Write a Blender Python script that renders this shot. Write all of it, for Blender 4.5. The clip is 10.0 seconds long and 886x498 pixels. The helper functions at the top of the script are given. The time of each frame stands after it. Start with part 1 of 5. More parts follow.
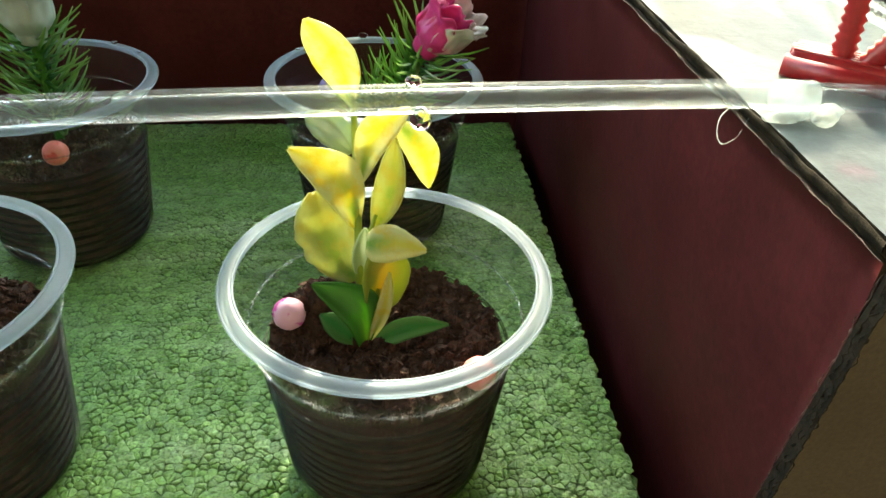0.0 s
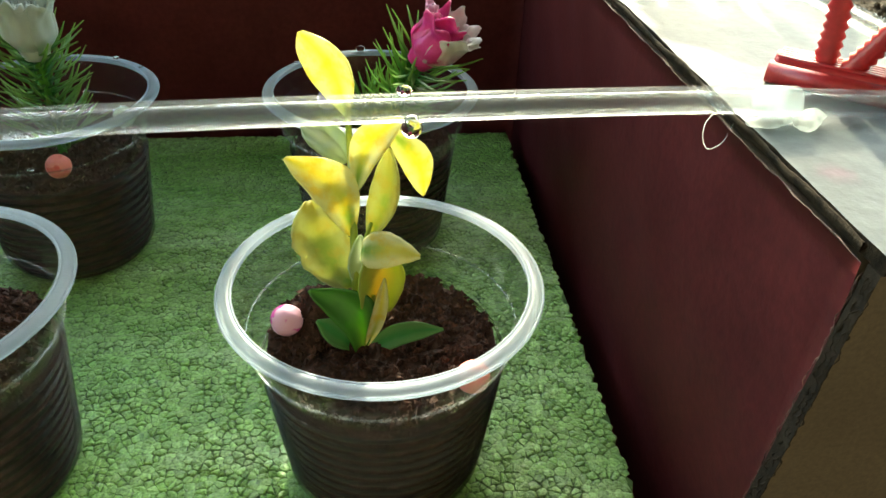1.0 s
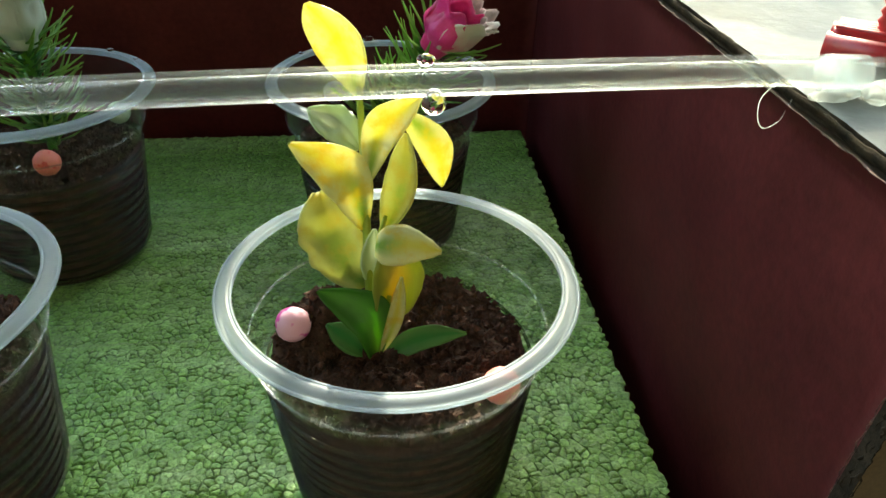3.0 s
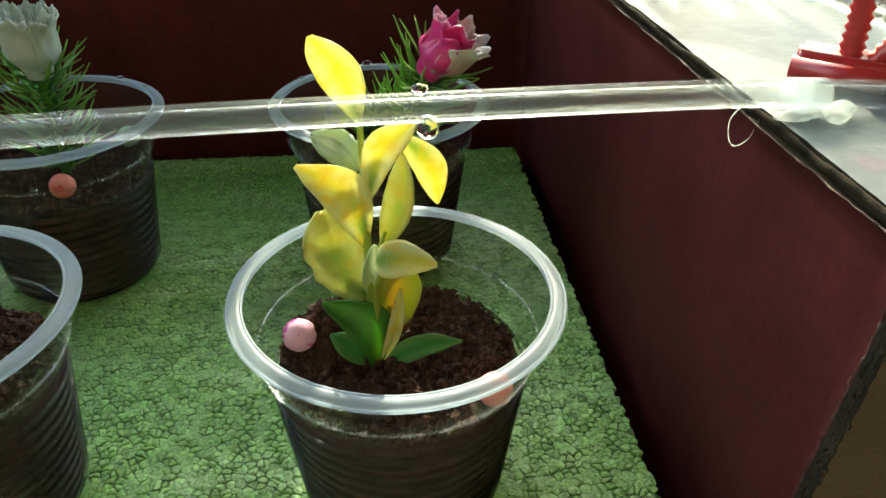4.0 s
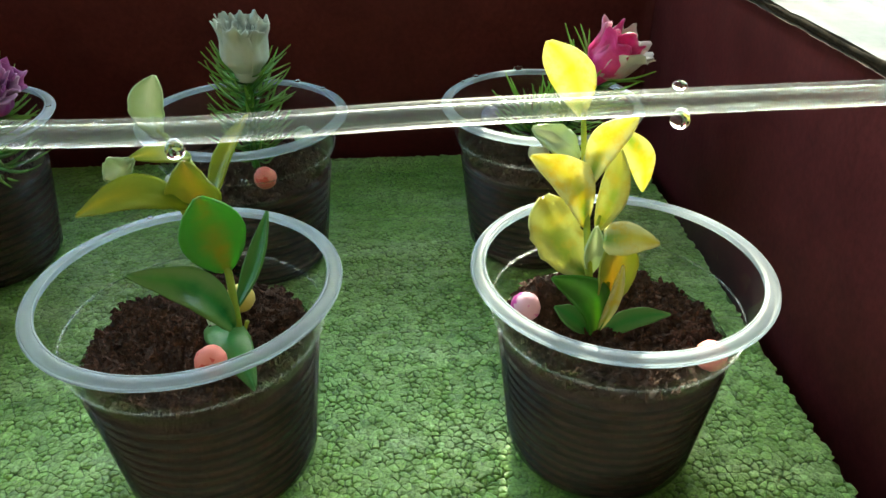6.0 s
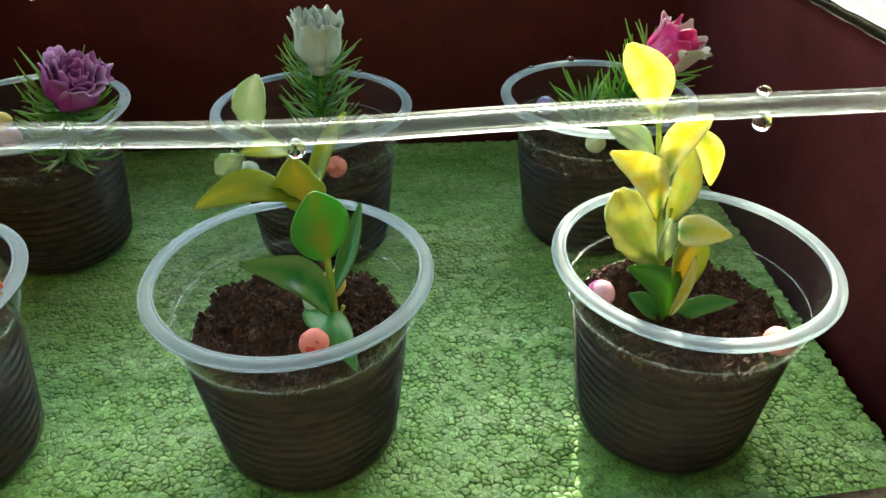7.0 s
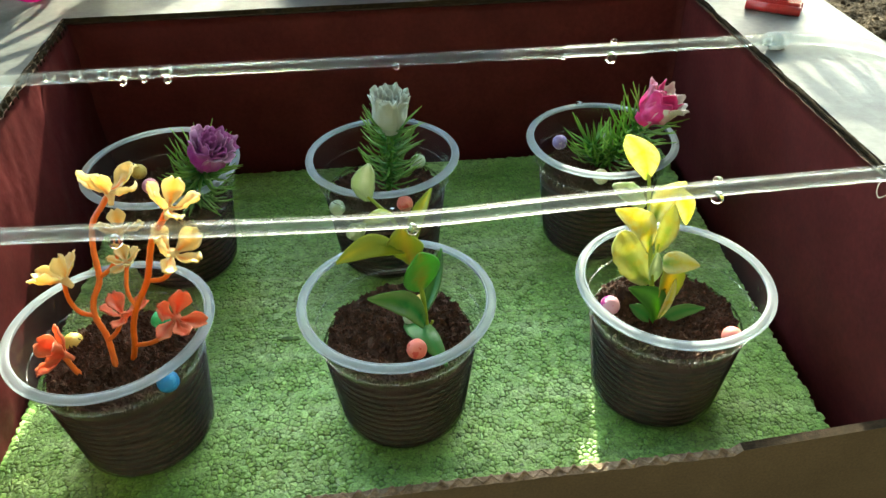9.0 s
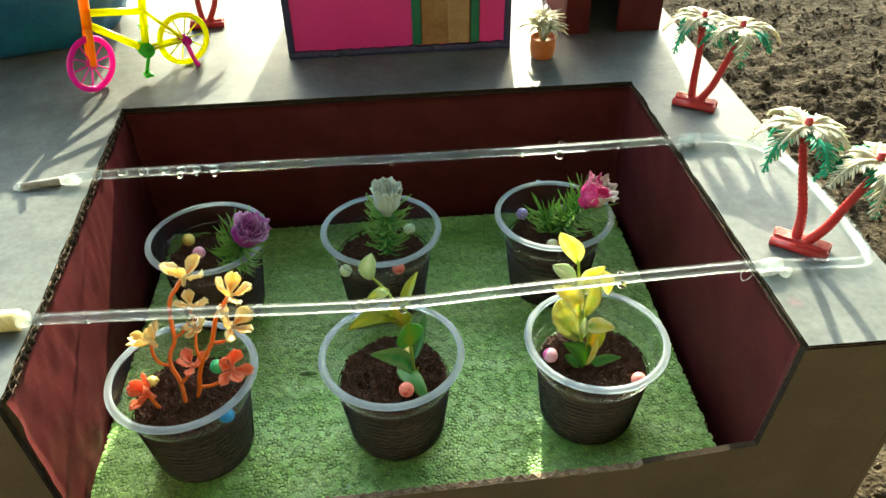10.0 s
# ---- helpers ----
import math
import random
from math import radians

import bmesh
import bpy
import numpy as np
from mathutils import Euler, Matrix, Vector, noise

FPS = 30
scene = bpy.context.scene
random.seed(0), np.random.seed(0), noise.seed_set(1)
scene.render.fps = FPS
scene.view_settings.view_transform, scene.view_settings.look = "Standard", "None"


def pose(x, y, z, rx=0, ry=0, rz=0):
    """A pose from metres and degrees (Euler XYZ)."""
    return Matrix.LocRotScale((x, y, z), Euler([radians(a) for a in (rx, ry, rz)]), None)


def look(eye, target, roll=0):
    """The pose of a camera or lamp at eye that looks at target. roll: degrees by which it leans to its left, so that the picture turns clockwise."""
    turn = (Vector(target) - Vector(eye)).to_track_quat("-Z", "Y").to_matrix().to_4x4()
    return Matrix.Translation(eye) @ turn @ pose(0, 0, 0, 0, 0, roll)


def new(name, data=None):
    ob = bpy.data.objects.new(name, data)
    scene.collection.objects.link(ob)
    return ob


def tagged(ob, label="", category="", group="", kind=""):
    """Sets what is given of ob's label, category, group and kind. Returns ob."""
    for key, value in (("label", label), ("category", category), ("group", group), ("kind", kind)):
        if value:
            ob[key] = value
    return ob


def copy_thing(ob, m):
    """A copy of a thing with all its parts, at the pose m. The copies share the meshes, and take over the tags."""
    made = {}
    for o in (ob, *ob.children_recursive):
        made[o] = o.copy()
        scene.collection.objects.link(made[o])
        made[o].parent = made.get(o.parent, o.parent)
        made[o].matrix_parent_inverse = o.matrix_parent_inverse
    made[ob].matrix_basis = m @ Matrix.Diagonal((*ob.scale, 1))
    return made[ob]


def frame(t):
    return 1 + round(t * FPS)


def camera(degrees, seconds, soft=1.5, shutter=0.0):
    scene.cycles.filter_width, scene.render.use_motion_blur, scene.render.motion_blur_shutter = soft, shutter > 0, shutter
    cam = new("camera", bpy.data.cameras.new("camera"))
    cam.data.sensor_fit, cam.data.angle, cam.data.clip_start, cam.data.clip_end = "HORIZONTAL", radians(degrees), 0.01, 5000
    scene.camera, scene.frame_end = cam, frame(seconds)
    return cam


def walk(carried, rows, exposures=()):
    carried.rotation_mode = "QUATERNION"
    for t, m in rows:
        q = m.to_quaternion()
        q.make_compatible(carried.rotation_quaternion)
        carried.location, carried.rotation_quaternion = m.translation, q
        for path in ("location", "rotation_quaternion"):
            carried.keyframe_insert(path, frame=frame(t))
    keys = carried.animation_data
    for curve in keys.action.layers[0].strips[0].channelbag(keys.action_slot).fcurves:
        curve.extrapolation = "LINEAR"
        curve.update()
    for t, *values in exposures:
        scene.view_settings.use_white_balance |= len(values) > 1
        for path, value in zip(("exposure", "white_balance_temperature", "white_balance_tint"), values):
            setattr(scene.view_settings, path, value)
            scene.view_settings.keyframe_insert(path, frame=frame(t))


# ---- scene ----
EXPOSURES = [(0.0, 3.44, 7900.0, -5.0), (1.5, 3.36, 7900.0, -5.0), (2.0, 3.25, 7900.0, -5.0), (3.5, 3.12, 7900.0, -5.0), (4.5, 3.18, 7800.0, -6.0), (6.0, 3.40, 7700.0, -8.0),
             (7.5, 3.62, 7800.0, -8.0), (8.5, 3.68, 7800.0, -8.0), (9.5, 3.66, 7900.0, -8.0), (10.0, 3.54, 7900.0, -8.0)]
cam = camera(61.37, 10.0)
ROWS = [
    (0, -0.0050, -0.0264, 0.1693, 53.84, -2.35, -5.31),
    (0.5, -0.0021, -0.0287, 0.1694, 54.40, -1.93, -5.69),
    (1, -0.0030, -0.0303, 0.1702, 54.79, -1.72, -5.40),
    (1.5, -0.0042, -0.0255, 0.1628, 54.39, -0.68, -4.98),
    (2, -0.0069, -0.0243, 0.1637, 54.84, -1.38, -5.06),
    (2.2, -0.0037, -0.0223, 0.1622, 54.73, -1.06, -5.29),
    (3.3, -0.0061, -0.0173, 0.1569, 55.78, -1.27, -5.49),
    (3.5, -0.0047, -0.0199, 0.1586, 55.73, -1.34, -5.41),
    (4, -0.0057, -0.0271, 0.1633, 56.73, -0.51, -5.89),
    (4.5, -0.0102, -0.0412, 0.1672, 57.15, -0.09, -5.74),
    (5, -0.0202, -0.0466, 0.1677, 57.18, -0.11, -5.44),
    (5.5, -0.0401, -0.0497, 0.1703, 57.75, 0.18, -4.33),
    (6, -0.0558, -0.0451, 0.1684, 57.53, 0.26, -3.63),
    (6.2, -0.0619, -0.0440, 0.1694, 57.13, 0.57, -3.53),
    (7.3, -0.0822, -0.0596, 0.1823, 55.53, -0.05, -3.15),
    (7.5, -0.0856, -0.0652, 0.1853, 55.47, -0.18, -3.25),
    (8, -0.0970, -0.0773, 0.2037, 54.33, 0.14, -3.96),
    (8.5, -0.1038, -0.0944, 0.2332, 52.76, 1.42, -3.86),
    (9, -0.1053, -0.1054, 0.2546, 51.88, 1.22, -4.61),
    (9.5, -0.1070, -0.1282, 0.2941, 50.94, 1.50, -4.56),
    (10, -0.1003, -0.1623, 0.3497, 51.13, 1.04, -4.73),
]
walk(cam, [(t, pose(*p)) for t, *p in ROWS], EXPOSURES)

# ---- world, sun ----
world = bpy.data.worlds.new("sky")
scene.world = world
world.use_nodes = True
wn = world.node_tree
sky = wn.nodes.new("ShaderNodeTexSky")
sky.sky_type = "NISHITA"
sky.sun_disc = False
SUN_EL, SUN_AZ = 25.5, 6.4
sky.sun_elevation = radians(SUN_EL)
sky.sun_rotation = radians(SUN_AZ)
wn.links.new(sky.outputs[0], wn.nodes["Background"].inputs[0])
wn.nodes["Background"].inputs[1].default_value = 0.15
sun = new("sun", bpy.data.lights.new("sun", "SUN"))
sun.data.energy, sun.data.angle, sun.data.color = 1.45, radians(0.6), (1.0, 0.965, 0.90)
SUN_DIR = Vector((math.sin(radians(SUN_AZ)) * math.cos(radians(SUN_EL)), math.cos(radians(SUN_AZ)) * math.cos(radians(SUN_EL)), math.sin(radians(SUN_EL))))
sun.matrix_world = look(SUN_DIR * 3, (0, 0, 0))


# ---- materials ----
def nodes_of(name):
    m = bpy.data.materials.new(name)
    m.use_nodes = True
    nt = m.node_tree
    return m, nt, nt.nodes["Principled BSDF"]


def node(nt, kind, **kw):
    n = nt.nodes.new(kind)
    for k, v in kw.items():
        n.inputs[k].default_value = v
    return n


def noise_ramp(nt, vec, scale, stops, detail=6.0, rough=0.6):
    """Noise through a colour ramp; stops: (position, colour)."""
    n = node(nt, "ShaderNodeTexNoise", Scale=scale, Detail=detail, Roughness=rough)
    nt.links.new(vec, n.inputs["Vector"])
    r = nt.nodes.new("ShaderNodeValToRGB")
    while len(r.color_ramp.elements) < len(stops):
        r.color_ramp.elements.new(0.5)
    for e, (p, c) in zip(r.color_ramp.elements, stops):
        e.position, e.color = p, (*c, 1)
    nt.links.new(n.outputs["Fac"], r.inputs["Fac"])
    return n, r


def mixed(nt, a, b, fac, mode="MIX"):
    m = nt.nodes.new("ShaderNodeMix")
    m.data_type, m.blend_type = "RGBA", mode
    for sock, val in ((m.inputs[0], fac), (m.inputs[6], a), (m.inputs[7], b)):
        if hasattr(val, "links"):
            nt.links.new(val, sock)
        else:
            sock.default_value = val if isinstance(val, float) else (*val, 1)
    return m.outputs[2]


def surface(name, c1, c2, scale=60, rough=0.6, bump=0.2, bump_scale=400, bump_dist=0.0005, fine=(0.8, 1.15), metal=0.0, glow=0.0, sss=0.0):
    """Two-scale procedural surface: broad stains from c1 to c2, fine mottling, fine relief."""
    m, nt, p = nodes_of(name)
    co = nt.nodes.new("ShaderNodeTexCoord").outputs["Object"]
    _, big = noise_ramp(nt, co, scale, ((0.3, c1), (0.7, c2)))
    fn, small = noise_ramp(nt, co, bump_scale, ((0.3, (fine[0],) * 3), (0.7, (fine[1],) * 3)), 4)
    nt.links.new(mixed(nt, big.outputs["Color"], small.outputs["Color"], 1.0, "MULTIPLY"), p.inputs["Base Color"])
    p.inputs["Roughness"].default_value, p.inputs["Metallic"].default_value = rough, metal
    b = node(nt, "ShaderNodeBump", Strength=bump, Distance=bump_dist)
    nt.links.new(fn.outputs["Fac"], b.inputs["Height"])
    nt.links.new(b.outputs["Normal"], p.inputs["Normal"])
    return m


def translucent(name, c1, c2, tip=None, scale=120, amount=0.45, rough=0.35, bump=0.3, edge=None, vein=None, tip_from=(0.08, 0.6), blotch=None):
    """Thin coloured plastic that lets light through; tip: colour towards the outer end (u of the uv map)."""
    m, nt, p = nodes_of(name)
    tc = nt.nodes.new("ShaderNodeTexCoord")
    n, r = noise_ramp(nt, tc.outputs["Object"], scale, ((0.35, c1), (0.65, c2)), 3)
    col = r.outputs["Color"]
    if tip:
        sep = nt.nodes.new("ShaderNodeSeparateXYZ")
        nt.links.new(tc.outputs["UV"], sep.inputs[0])
        ramp = nt.nodes.new("ShaderNodeValToRGB")
        ramp.color_ramp.elements[0].position, ramp.color_ramp.elements[1].position = tip_from
        nt.links.new(sep.outputs[0], ramp.inputs[0])
        col = mixed(nt, col, tip, ramp.outputs["Color"])
    if edge or vein:
        sp = nt.nodes.new("ShaderNodeSeparateXYZ")
        nt.links.new(tc.outputs["UV"], sp.inputs[0])
        off = nt.nodes.new("ShaderNodeMath")
        off.operation = "MULTIPLY_ADD"
        nt.links.new(sp.outputs[1], off.inputs[0])
        off.inputs[1].default_value, off.inputs[2].default_value = 2.0, -1.0
        ab = nt.nodes.new("ShaderNodeMath")
        ab.operation = "ABSOLUTE"
        nt.links.new(off.outputs[0], ab.inputs[0])
        wob = nt.nodes.new("ShaderNodeMath")
        wob.operation = "MULTIPLY_ADD"
        nt.links.new(n.outputs["Fac"], wob.inputs[0])
        wob.inputs[1].default_value = 0.7
        nt.links.new(ab.outputs[0], wob.inputs[2])
        for colour, lo, hi, flip in ((edge, 0.45, 1.25, False), (vein, 0.36, 0.48, True)):
            if colour:
                rp = nt.nodes.new("ShaderNodeValToRGB")
                rp.color_ramp.elements[0].position, rp.color_ramp.elements[1].position = min(lo, 0.98), min(hi, 1.0)
                if flip:
                    rp.color_ramp.elements[0].color, rp.color_ramp.elements[1].color = (0.8, 0.8, 0.8, 1), (0, 0, 0, 1)
                nt.links.new(wob.outputs[0], rp.inputs[0])
                col = mixed(nt, col, colour, rp.outputs["Color"])
    if blotch:
        _, mask = noise_ramp(nt, tc.outputs["Object"], 240, ((0.48, (0, 0, 0)), (0.66, (0.75, 0.75, 0.75))), 5)
        col = mixed(nt, col, blotch, mask.outputs["Color"])
    nt.links.new(col, p.inputs["Base Color"])
    p.inputs["Roughness"].default_value = rough
    b = node(nt, "ShaderNodeBump", Strength=bump, Distance=0.0004)
    fine = node(nt, "ShaderNodeTexNoise", Scale=700.0, Detail=3.0)
    nt.links.new(tc.outputs["Object"], fine.inputs["Vector"])
    nt.links.new(fine.outputs["Fac"], b.inputs["Height"])
    nt.links.new(b.outputs["Normal"], p.inputs["Normal"])
    t = nt.nodes.new("ShaderNodeBsdfTranslucent")
    nt.links.new(col, t.inputs["Color"])
    mx = node(nt, "ShaderNodeMixShader", Fac=amount)
    nt.links.new(p.outputs[0], mx.inputs[1])
    nt.links.new(t.outputs[0], mx.inputs[2])
    nt.links.new(mx.outputs[0], nt.nodes["Material Output"].inputs["Surface"])
    return m


def clear_plastic(name, tint, milk, rough, gloss_ior=1.45, milk_colour=(0.85, 0.88, 0.88), edge=0.55):
    """Clear thin plastic: it lets light straight through, shines by Fresnel and is milky by a share."""
    m, nt, p = nodes_of(name)
    tr = nt.nodes.new("ShaderNodeBsdfTransparent")
    tr.inputs[0].default_value = (*tint, 1)
    p.inputs["Base Color"].default_value = (*milk_colour, 1)
    p.inputs["Roughness"].default_value = rough
    co = nt.nodes.new("ShaderNodeTexCoord").outputs["Object"]
    _, r = noise_ramp(nt, co, 90, ((0.35, (milk * 0.85,) * 3), (0.75, (min(1, milk * 1.15),) * 3)))
    a = nt.nodes.new("ShaderNodeMixShader")
    nt.links.new(r.outputs["Color"], a.inputs[0])
    nt.links.new(tr.outputs[0], a.inputs[1])
    nt.links.new(p.outputs[0], a.inputs[2])
    g = nt.nodes.new("ShaderNodeBsdfGlossy")
    g.inputs["Roughness"].default_value = rough
    lw = node(nt, "ShaderNodeLayerWeight", Blend=0.5)
    pw = nt.nodes.new("ShaderNodeMath")
    pw.operation = "POWER"
    nt.links.new(lw.outputs["Facing"], pw.inputs[0])
    pw.inputs[1].default_value = 4.0
    ma = nt.nodes.new("ShaderNodeMath")
    ma.operation = "MULTIPLY_ADD"
    nt.links.new(pw.outputs[0], ma.inputs[0])
    ma.inputs[1].default_value, ma.inputs[2].default_value = edge, ((gloss_ior - 1) / (gloss_ior + 1)) ** 2
    b = nt.nodes.new("ShaderNodeMixShader")
    nt.links.new(ma.outputs[0], b.inputs[0])
    nt.links.new(a.outputs[0], b.inputs[1])
    nt.links.new(g.outputs[0], b.inputs[2])
    nt.links.new(b.outputs[0], nt.nodes["Material Output"].inputs["Surface"])
    return m


def glass(name, rough, ior, tint=(1, 1, 1)):
    m, nt, p = nodes_of(name)
    p.inputs["Base Color"].default_value = (*tint, 1)
    p.inputs["Roughness"].default_value = rough
    p.inputs["IOR"].default_value = ior
    p.inputs["Transmission Weight"].default_value = 1.0
    return m


def hose_plastic():
    """Clear flexible plastic: refracting wall, clouded a little, passing most light straight on."""
    m, nt, p = nodes_of("clear_pvc_hose")
    p.inputs["Base Color"].default_value = (0.62, 0.75, 0.86, 1)
    p.inputs["Roughness"].default_value = 0.40
    p.inputs["IOR"].default_value = 1.45
    p.inputs["Transmission Weight"].default_value = 0.97
    tr = nt.nodes.new("ShaderNodeBsdfTransparent")
    tr.inputs[0].default_value = (0.93, 0.945, 0.94, 1)
    co = nt.nodes.new("ShaderNodeTexCoord").outputs["Object"]
    _, r = noise_ramp(nt, co, 70, ((0.35, (0.12,) * 3), (0.7, (0.155,) * 3)))
    body = nt.nodes.new("ShaderNodeMixShader")
    nt.links.new(r.outputs["Color"], body.inputs[0])
    nt.links.new(tr.outputs[0], body.inputs[1])
    nt.links.new(p.outputs[0], body.inputs[2])
    milk = nt.nodes.new("ShaderNodeMixShader")
    white = nt.nodes.new("ShaderNodeBsdfDiffuse")
    white.inputs[0].default_value = (0.80, 0.84, 0.86, 1)
    glow = nt.nodes.new("ShaderNodeBsdfTranslucent")
    glow.inputs[0].default_value = (0.80, 0.84, 0.86, 1)
    nt.links.new(white.outputs[0], milk.inputs[1])
    nt.links.new(glow.outputs[0], milk.inputs[2])
    cloud = nt.nodes.new("ShaderNodeMixShader")
    cloud.inputs[0].default_value = 0.006
    nt.links.new(body.outputs[0], cloud.inputs[1])
    nt.links.new(milk.outputs[0], cloud.inputs[2])
    nt.links.new(cloud.outputs[0], nt.nodes["Material Output"].inputs["Surface"])
    return m


def frosted_plastic(name, milk, colour, rough):
    """Satin plastic: part of the light goes straight through, the rest is scattered to both sides."""
    m, nt, p = nodes_of(name)
    p.inputs["Base Color"].default_value = (*colour, 1)
    p.inputs["Roughness"].default_value = rough
    co = nt.nodes.new("ShaderNodeTexCoord").outputs["Object"]
    _, r = noise_ramp(nt, co, 60, ((0.3, (milk * 0.95,) * 3), (0.7, (min(1, milk * 1.05),) * 3)), 2)
    p.inputs["Specular IOR Level"].default_value = 1.0
    tl = nt.nodes.new("ShaderNodeBsdfTranslucent")
    tl.inputs[0].default_value = (*colour, 1)
    both = node(nt, "ShaderNodeMixShader", Fac=0.65)
    nt.links.new(p.outputs[0], both.inputs[1])
    nt.links.new(tl.outputs[0], both.inputs[2])
    tr = nt.nodes.new("ShaderNodeBsdfTransparent")
    tr.inputs[0].default_value = (0.90, 0.93, 0.94, 1)
    mx = nt.nodes.new("ShaderNodeMixShader")
    nt.links.new(r.outputs["Color"], mx.inputs[0])
    nt.links.new(tr.outputs[0], mx.inputs[1])
    nt.links.new(both.outputs[0], mx.inputs[2])
    nt.links.new(mx.outputs[0], nt.nodes["Material Output"].inputs["Surface"])
    return m


LIP = surface("pale_torn_paper", (0.12, 0.075, 0.045), (0.44, 0.32, 0.22), 300, 0.9, 0.6, 1500)
CARD = surface("brown_cardboard", (0.108, 0.075, 0.043), (0.150, 0.106, 0.062), 25, 0.75, 0.15, 900)
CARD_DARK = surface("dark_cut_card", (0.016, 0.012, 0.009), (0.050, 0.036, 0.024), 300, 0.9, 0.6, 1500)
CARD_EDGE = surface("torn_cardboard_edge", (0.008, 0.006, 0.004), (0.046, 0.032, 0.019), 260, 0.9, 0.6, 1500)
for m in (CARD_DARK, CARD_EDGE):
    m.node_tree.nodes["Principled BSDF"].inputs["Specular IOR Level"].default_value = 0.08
CARD_PALE = surface("frayed_paper", (0.03, 0.012, 0.010), (0.26, 0.15, 0.12), 420, 0.9, 0.5, 1500)
RED = surface("maroon_paint", (0.067, 0.0130, 0.0138), (0.106, 0.0200, 0.0205), 34, 0.5, 0.22, 400, fine=(0.84, 1.12))
RED.node_tree.nodes["Principled BSDF"].inputs["Specular IOR Level"].default_value = 0.08
GREY = surface("grey_painted_board", (0.084, 0.092, 0.088), (0.144, 0.151, 0.144), 34, 0.48, 0.32, 260, fine=(0.84, 1.10))
GREY.node_tree.nodes["Principled BSDF"].inputs["Specular IOR Level"].default_value = 0.10


def pink_stain(mat, at, size):
    """A faint smear of pink paint round one spot."""
    nt = mat.node_tree
    p = nt.nodes["Principled BSDF"]
    old = p.inputs["Base Color"].links[0].from_socket
    co = nt.nodes.new("ShaderNodeTexCoord").outputs["Object"]
    d = nt.nodes.new("ShaderNodeVectorMath")
    d.operation = "DISTANCE"
    nt.links.new(co, d.inputs[0])
    d.inputs[1].default_value = at
    n = node(nt, "ShaderNodeTexNoise", Scale=220.0, Detail=4.0)
    nt.links.new(co, n.inputs["Vector"])
    a = nt.nodes.new("ShaderNodeMath")
    a.operation = "MULTIPLY_ADD"
    nt.links.new(n.outputs["Fac"], a.inputs[0])
    a.inputs[1].default_value = size * 1.2
    nt.links.new(d.outputs["Value"], a.inputs[2])
    r = nt.nodes.new("ShaderNodeMapRange")
    r.inputs["From Min"].default_value, r.inputs["From Max"].default_value = size * 0.7, size * 1.6
    r.inputs["To Min"].default_value, r.inputs["To Max"].default_value = 0.14, 0.0
    nt.links.new(a.outputs[0], r.inputs["Value"])
    nt.links.new(mixed(nt, old, (0.42, 0.10, 0.20), r.outputs["Result"]), p.inputs["Base Color"])


pink_stain(GREY, (0.0845, 0.0850, 0.1030), 0.0045)
FOAM = surface("green_painted_polystyrene", (0.115, 0.26, 0.045), (0.33, 0.52, 0.19), 22, 0.55, 0.35, 1800, fine=(0.75, 1.2))
FOAM_JOINT = surface("dark_green_joint_paint", (0.022, 0.070, 0.012), (0.15, 0.29, 0.06), 160, 0.7, 0.3, 900)
SOIL = surface("dark_potting_soil", (0.022, 0.0088, 0.0054), (0.112, 0.046, 0.026), 300, 0.85, 0.9, 1400, 0.001, fine=(0.5, 1.4))
SOIL.node_tree.nodes["Principled BSDF"].inputs["Specular IOR Level"].default_value = 0.25
# second soil colour for the packed body, duller and less red
SOIL_BODY = surface("packed_soil", (0.022, 0.0125, 0.0080), (0.092, 0.043, 0.028), 170, 0.85, 0.6, 1100, 0.0008, fine=(0.6, 1.3))
SOIL_BODY.node_tree.nodes["Principled BSDF"].inputs["Specular IOR Level"].default_value = 0.2
DIRT = surface("dry_brown_earth", (0.034, 0.0250, 0.0155), (0.082, 0.0630, 0.0420), 30, 0.95, 1.0, 150, 0.010, fine=(0.35, 1.5))
DIRT.node_tree.nodes["Principled BSDF"].inputs["Specular IOR Level"].default_value = 0.06
CUP = clear_plastic("clear_cup_plastic", (0.955, 0.965, 0.960), 0.009, 0.05, 1.17, (0.70, 0.76, 0.74), 0.36)
CUP_RIM = frosted_plastic("frosted_cup_rim", 0.37, (0.73, 0.80, 0.87), 0.36)
RIM_EDGE = frosted_plastic("milky_cup_edge", 0.40, (0.74, 0.80, 0.86), 0.36)
TUBE = hose_plastic()
WATER = glass("water", 0.0, 1.33)
GLUE = frosted_plastic("hot_glue", 0.38, (0.86, 0.87, 0.82), 0.22)
STRAW = surface("cream_plastic_connector", (0.72, 0.55, 0.22), (0.78, 0.63, 0.30), 60, 0.4, 0.1, 600)
PLUG = surface("dull_grey_plug", (0.22, 0.20, 0.17), (0.40, 0.36, 0.30), 200, 0.6, 0.5, 900)
TREE_RED = surface("red_glossy_plastic", (0.36, 0.012, 0.016), (0.44, 0.022, 0.024), 60, 0.33, 0.2, 500)
FROND_GREEN = translucent("green_frond_plastic", (0.010, 0.36, 0.17), (0.030, 0.50, 0.27), None, 120, 0.34)
FROND_CREAM = translucent("cream_frond_plastic", (0.62, 0.56, 0.40), (0.72, 0.68, 0.50), None, 120, 0.35)
Y_LEAF = translucent("yellow_leaf_plastic", (0.16, 0.40, 0.08), (0.46, 0.58, 0.14), (0.79, 0.74, 0.17), 150, 0.54, 0.26, 0.6, edge=(0.80, 0.78, 0.40), tip_from=(0.04, 0.50), blotch=(0.80, 0.62, 0.08))
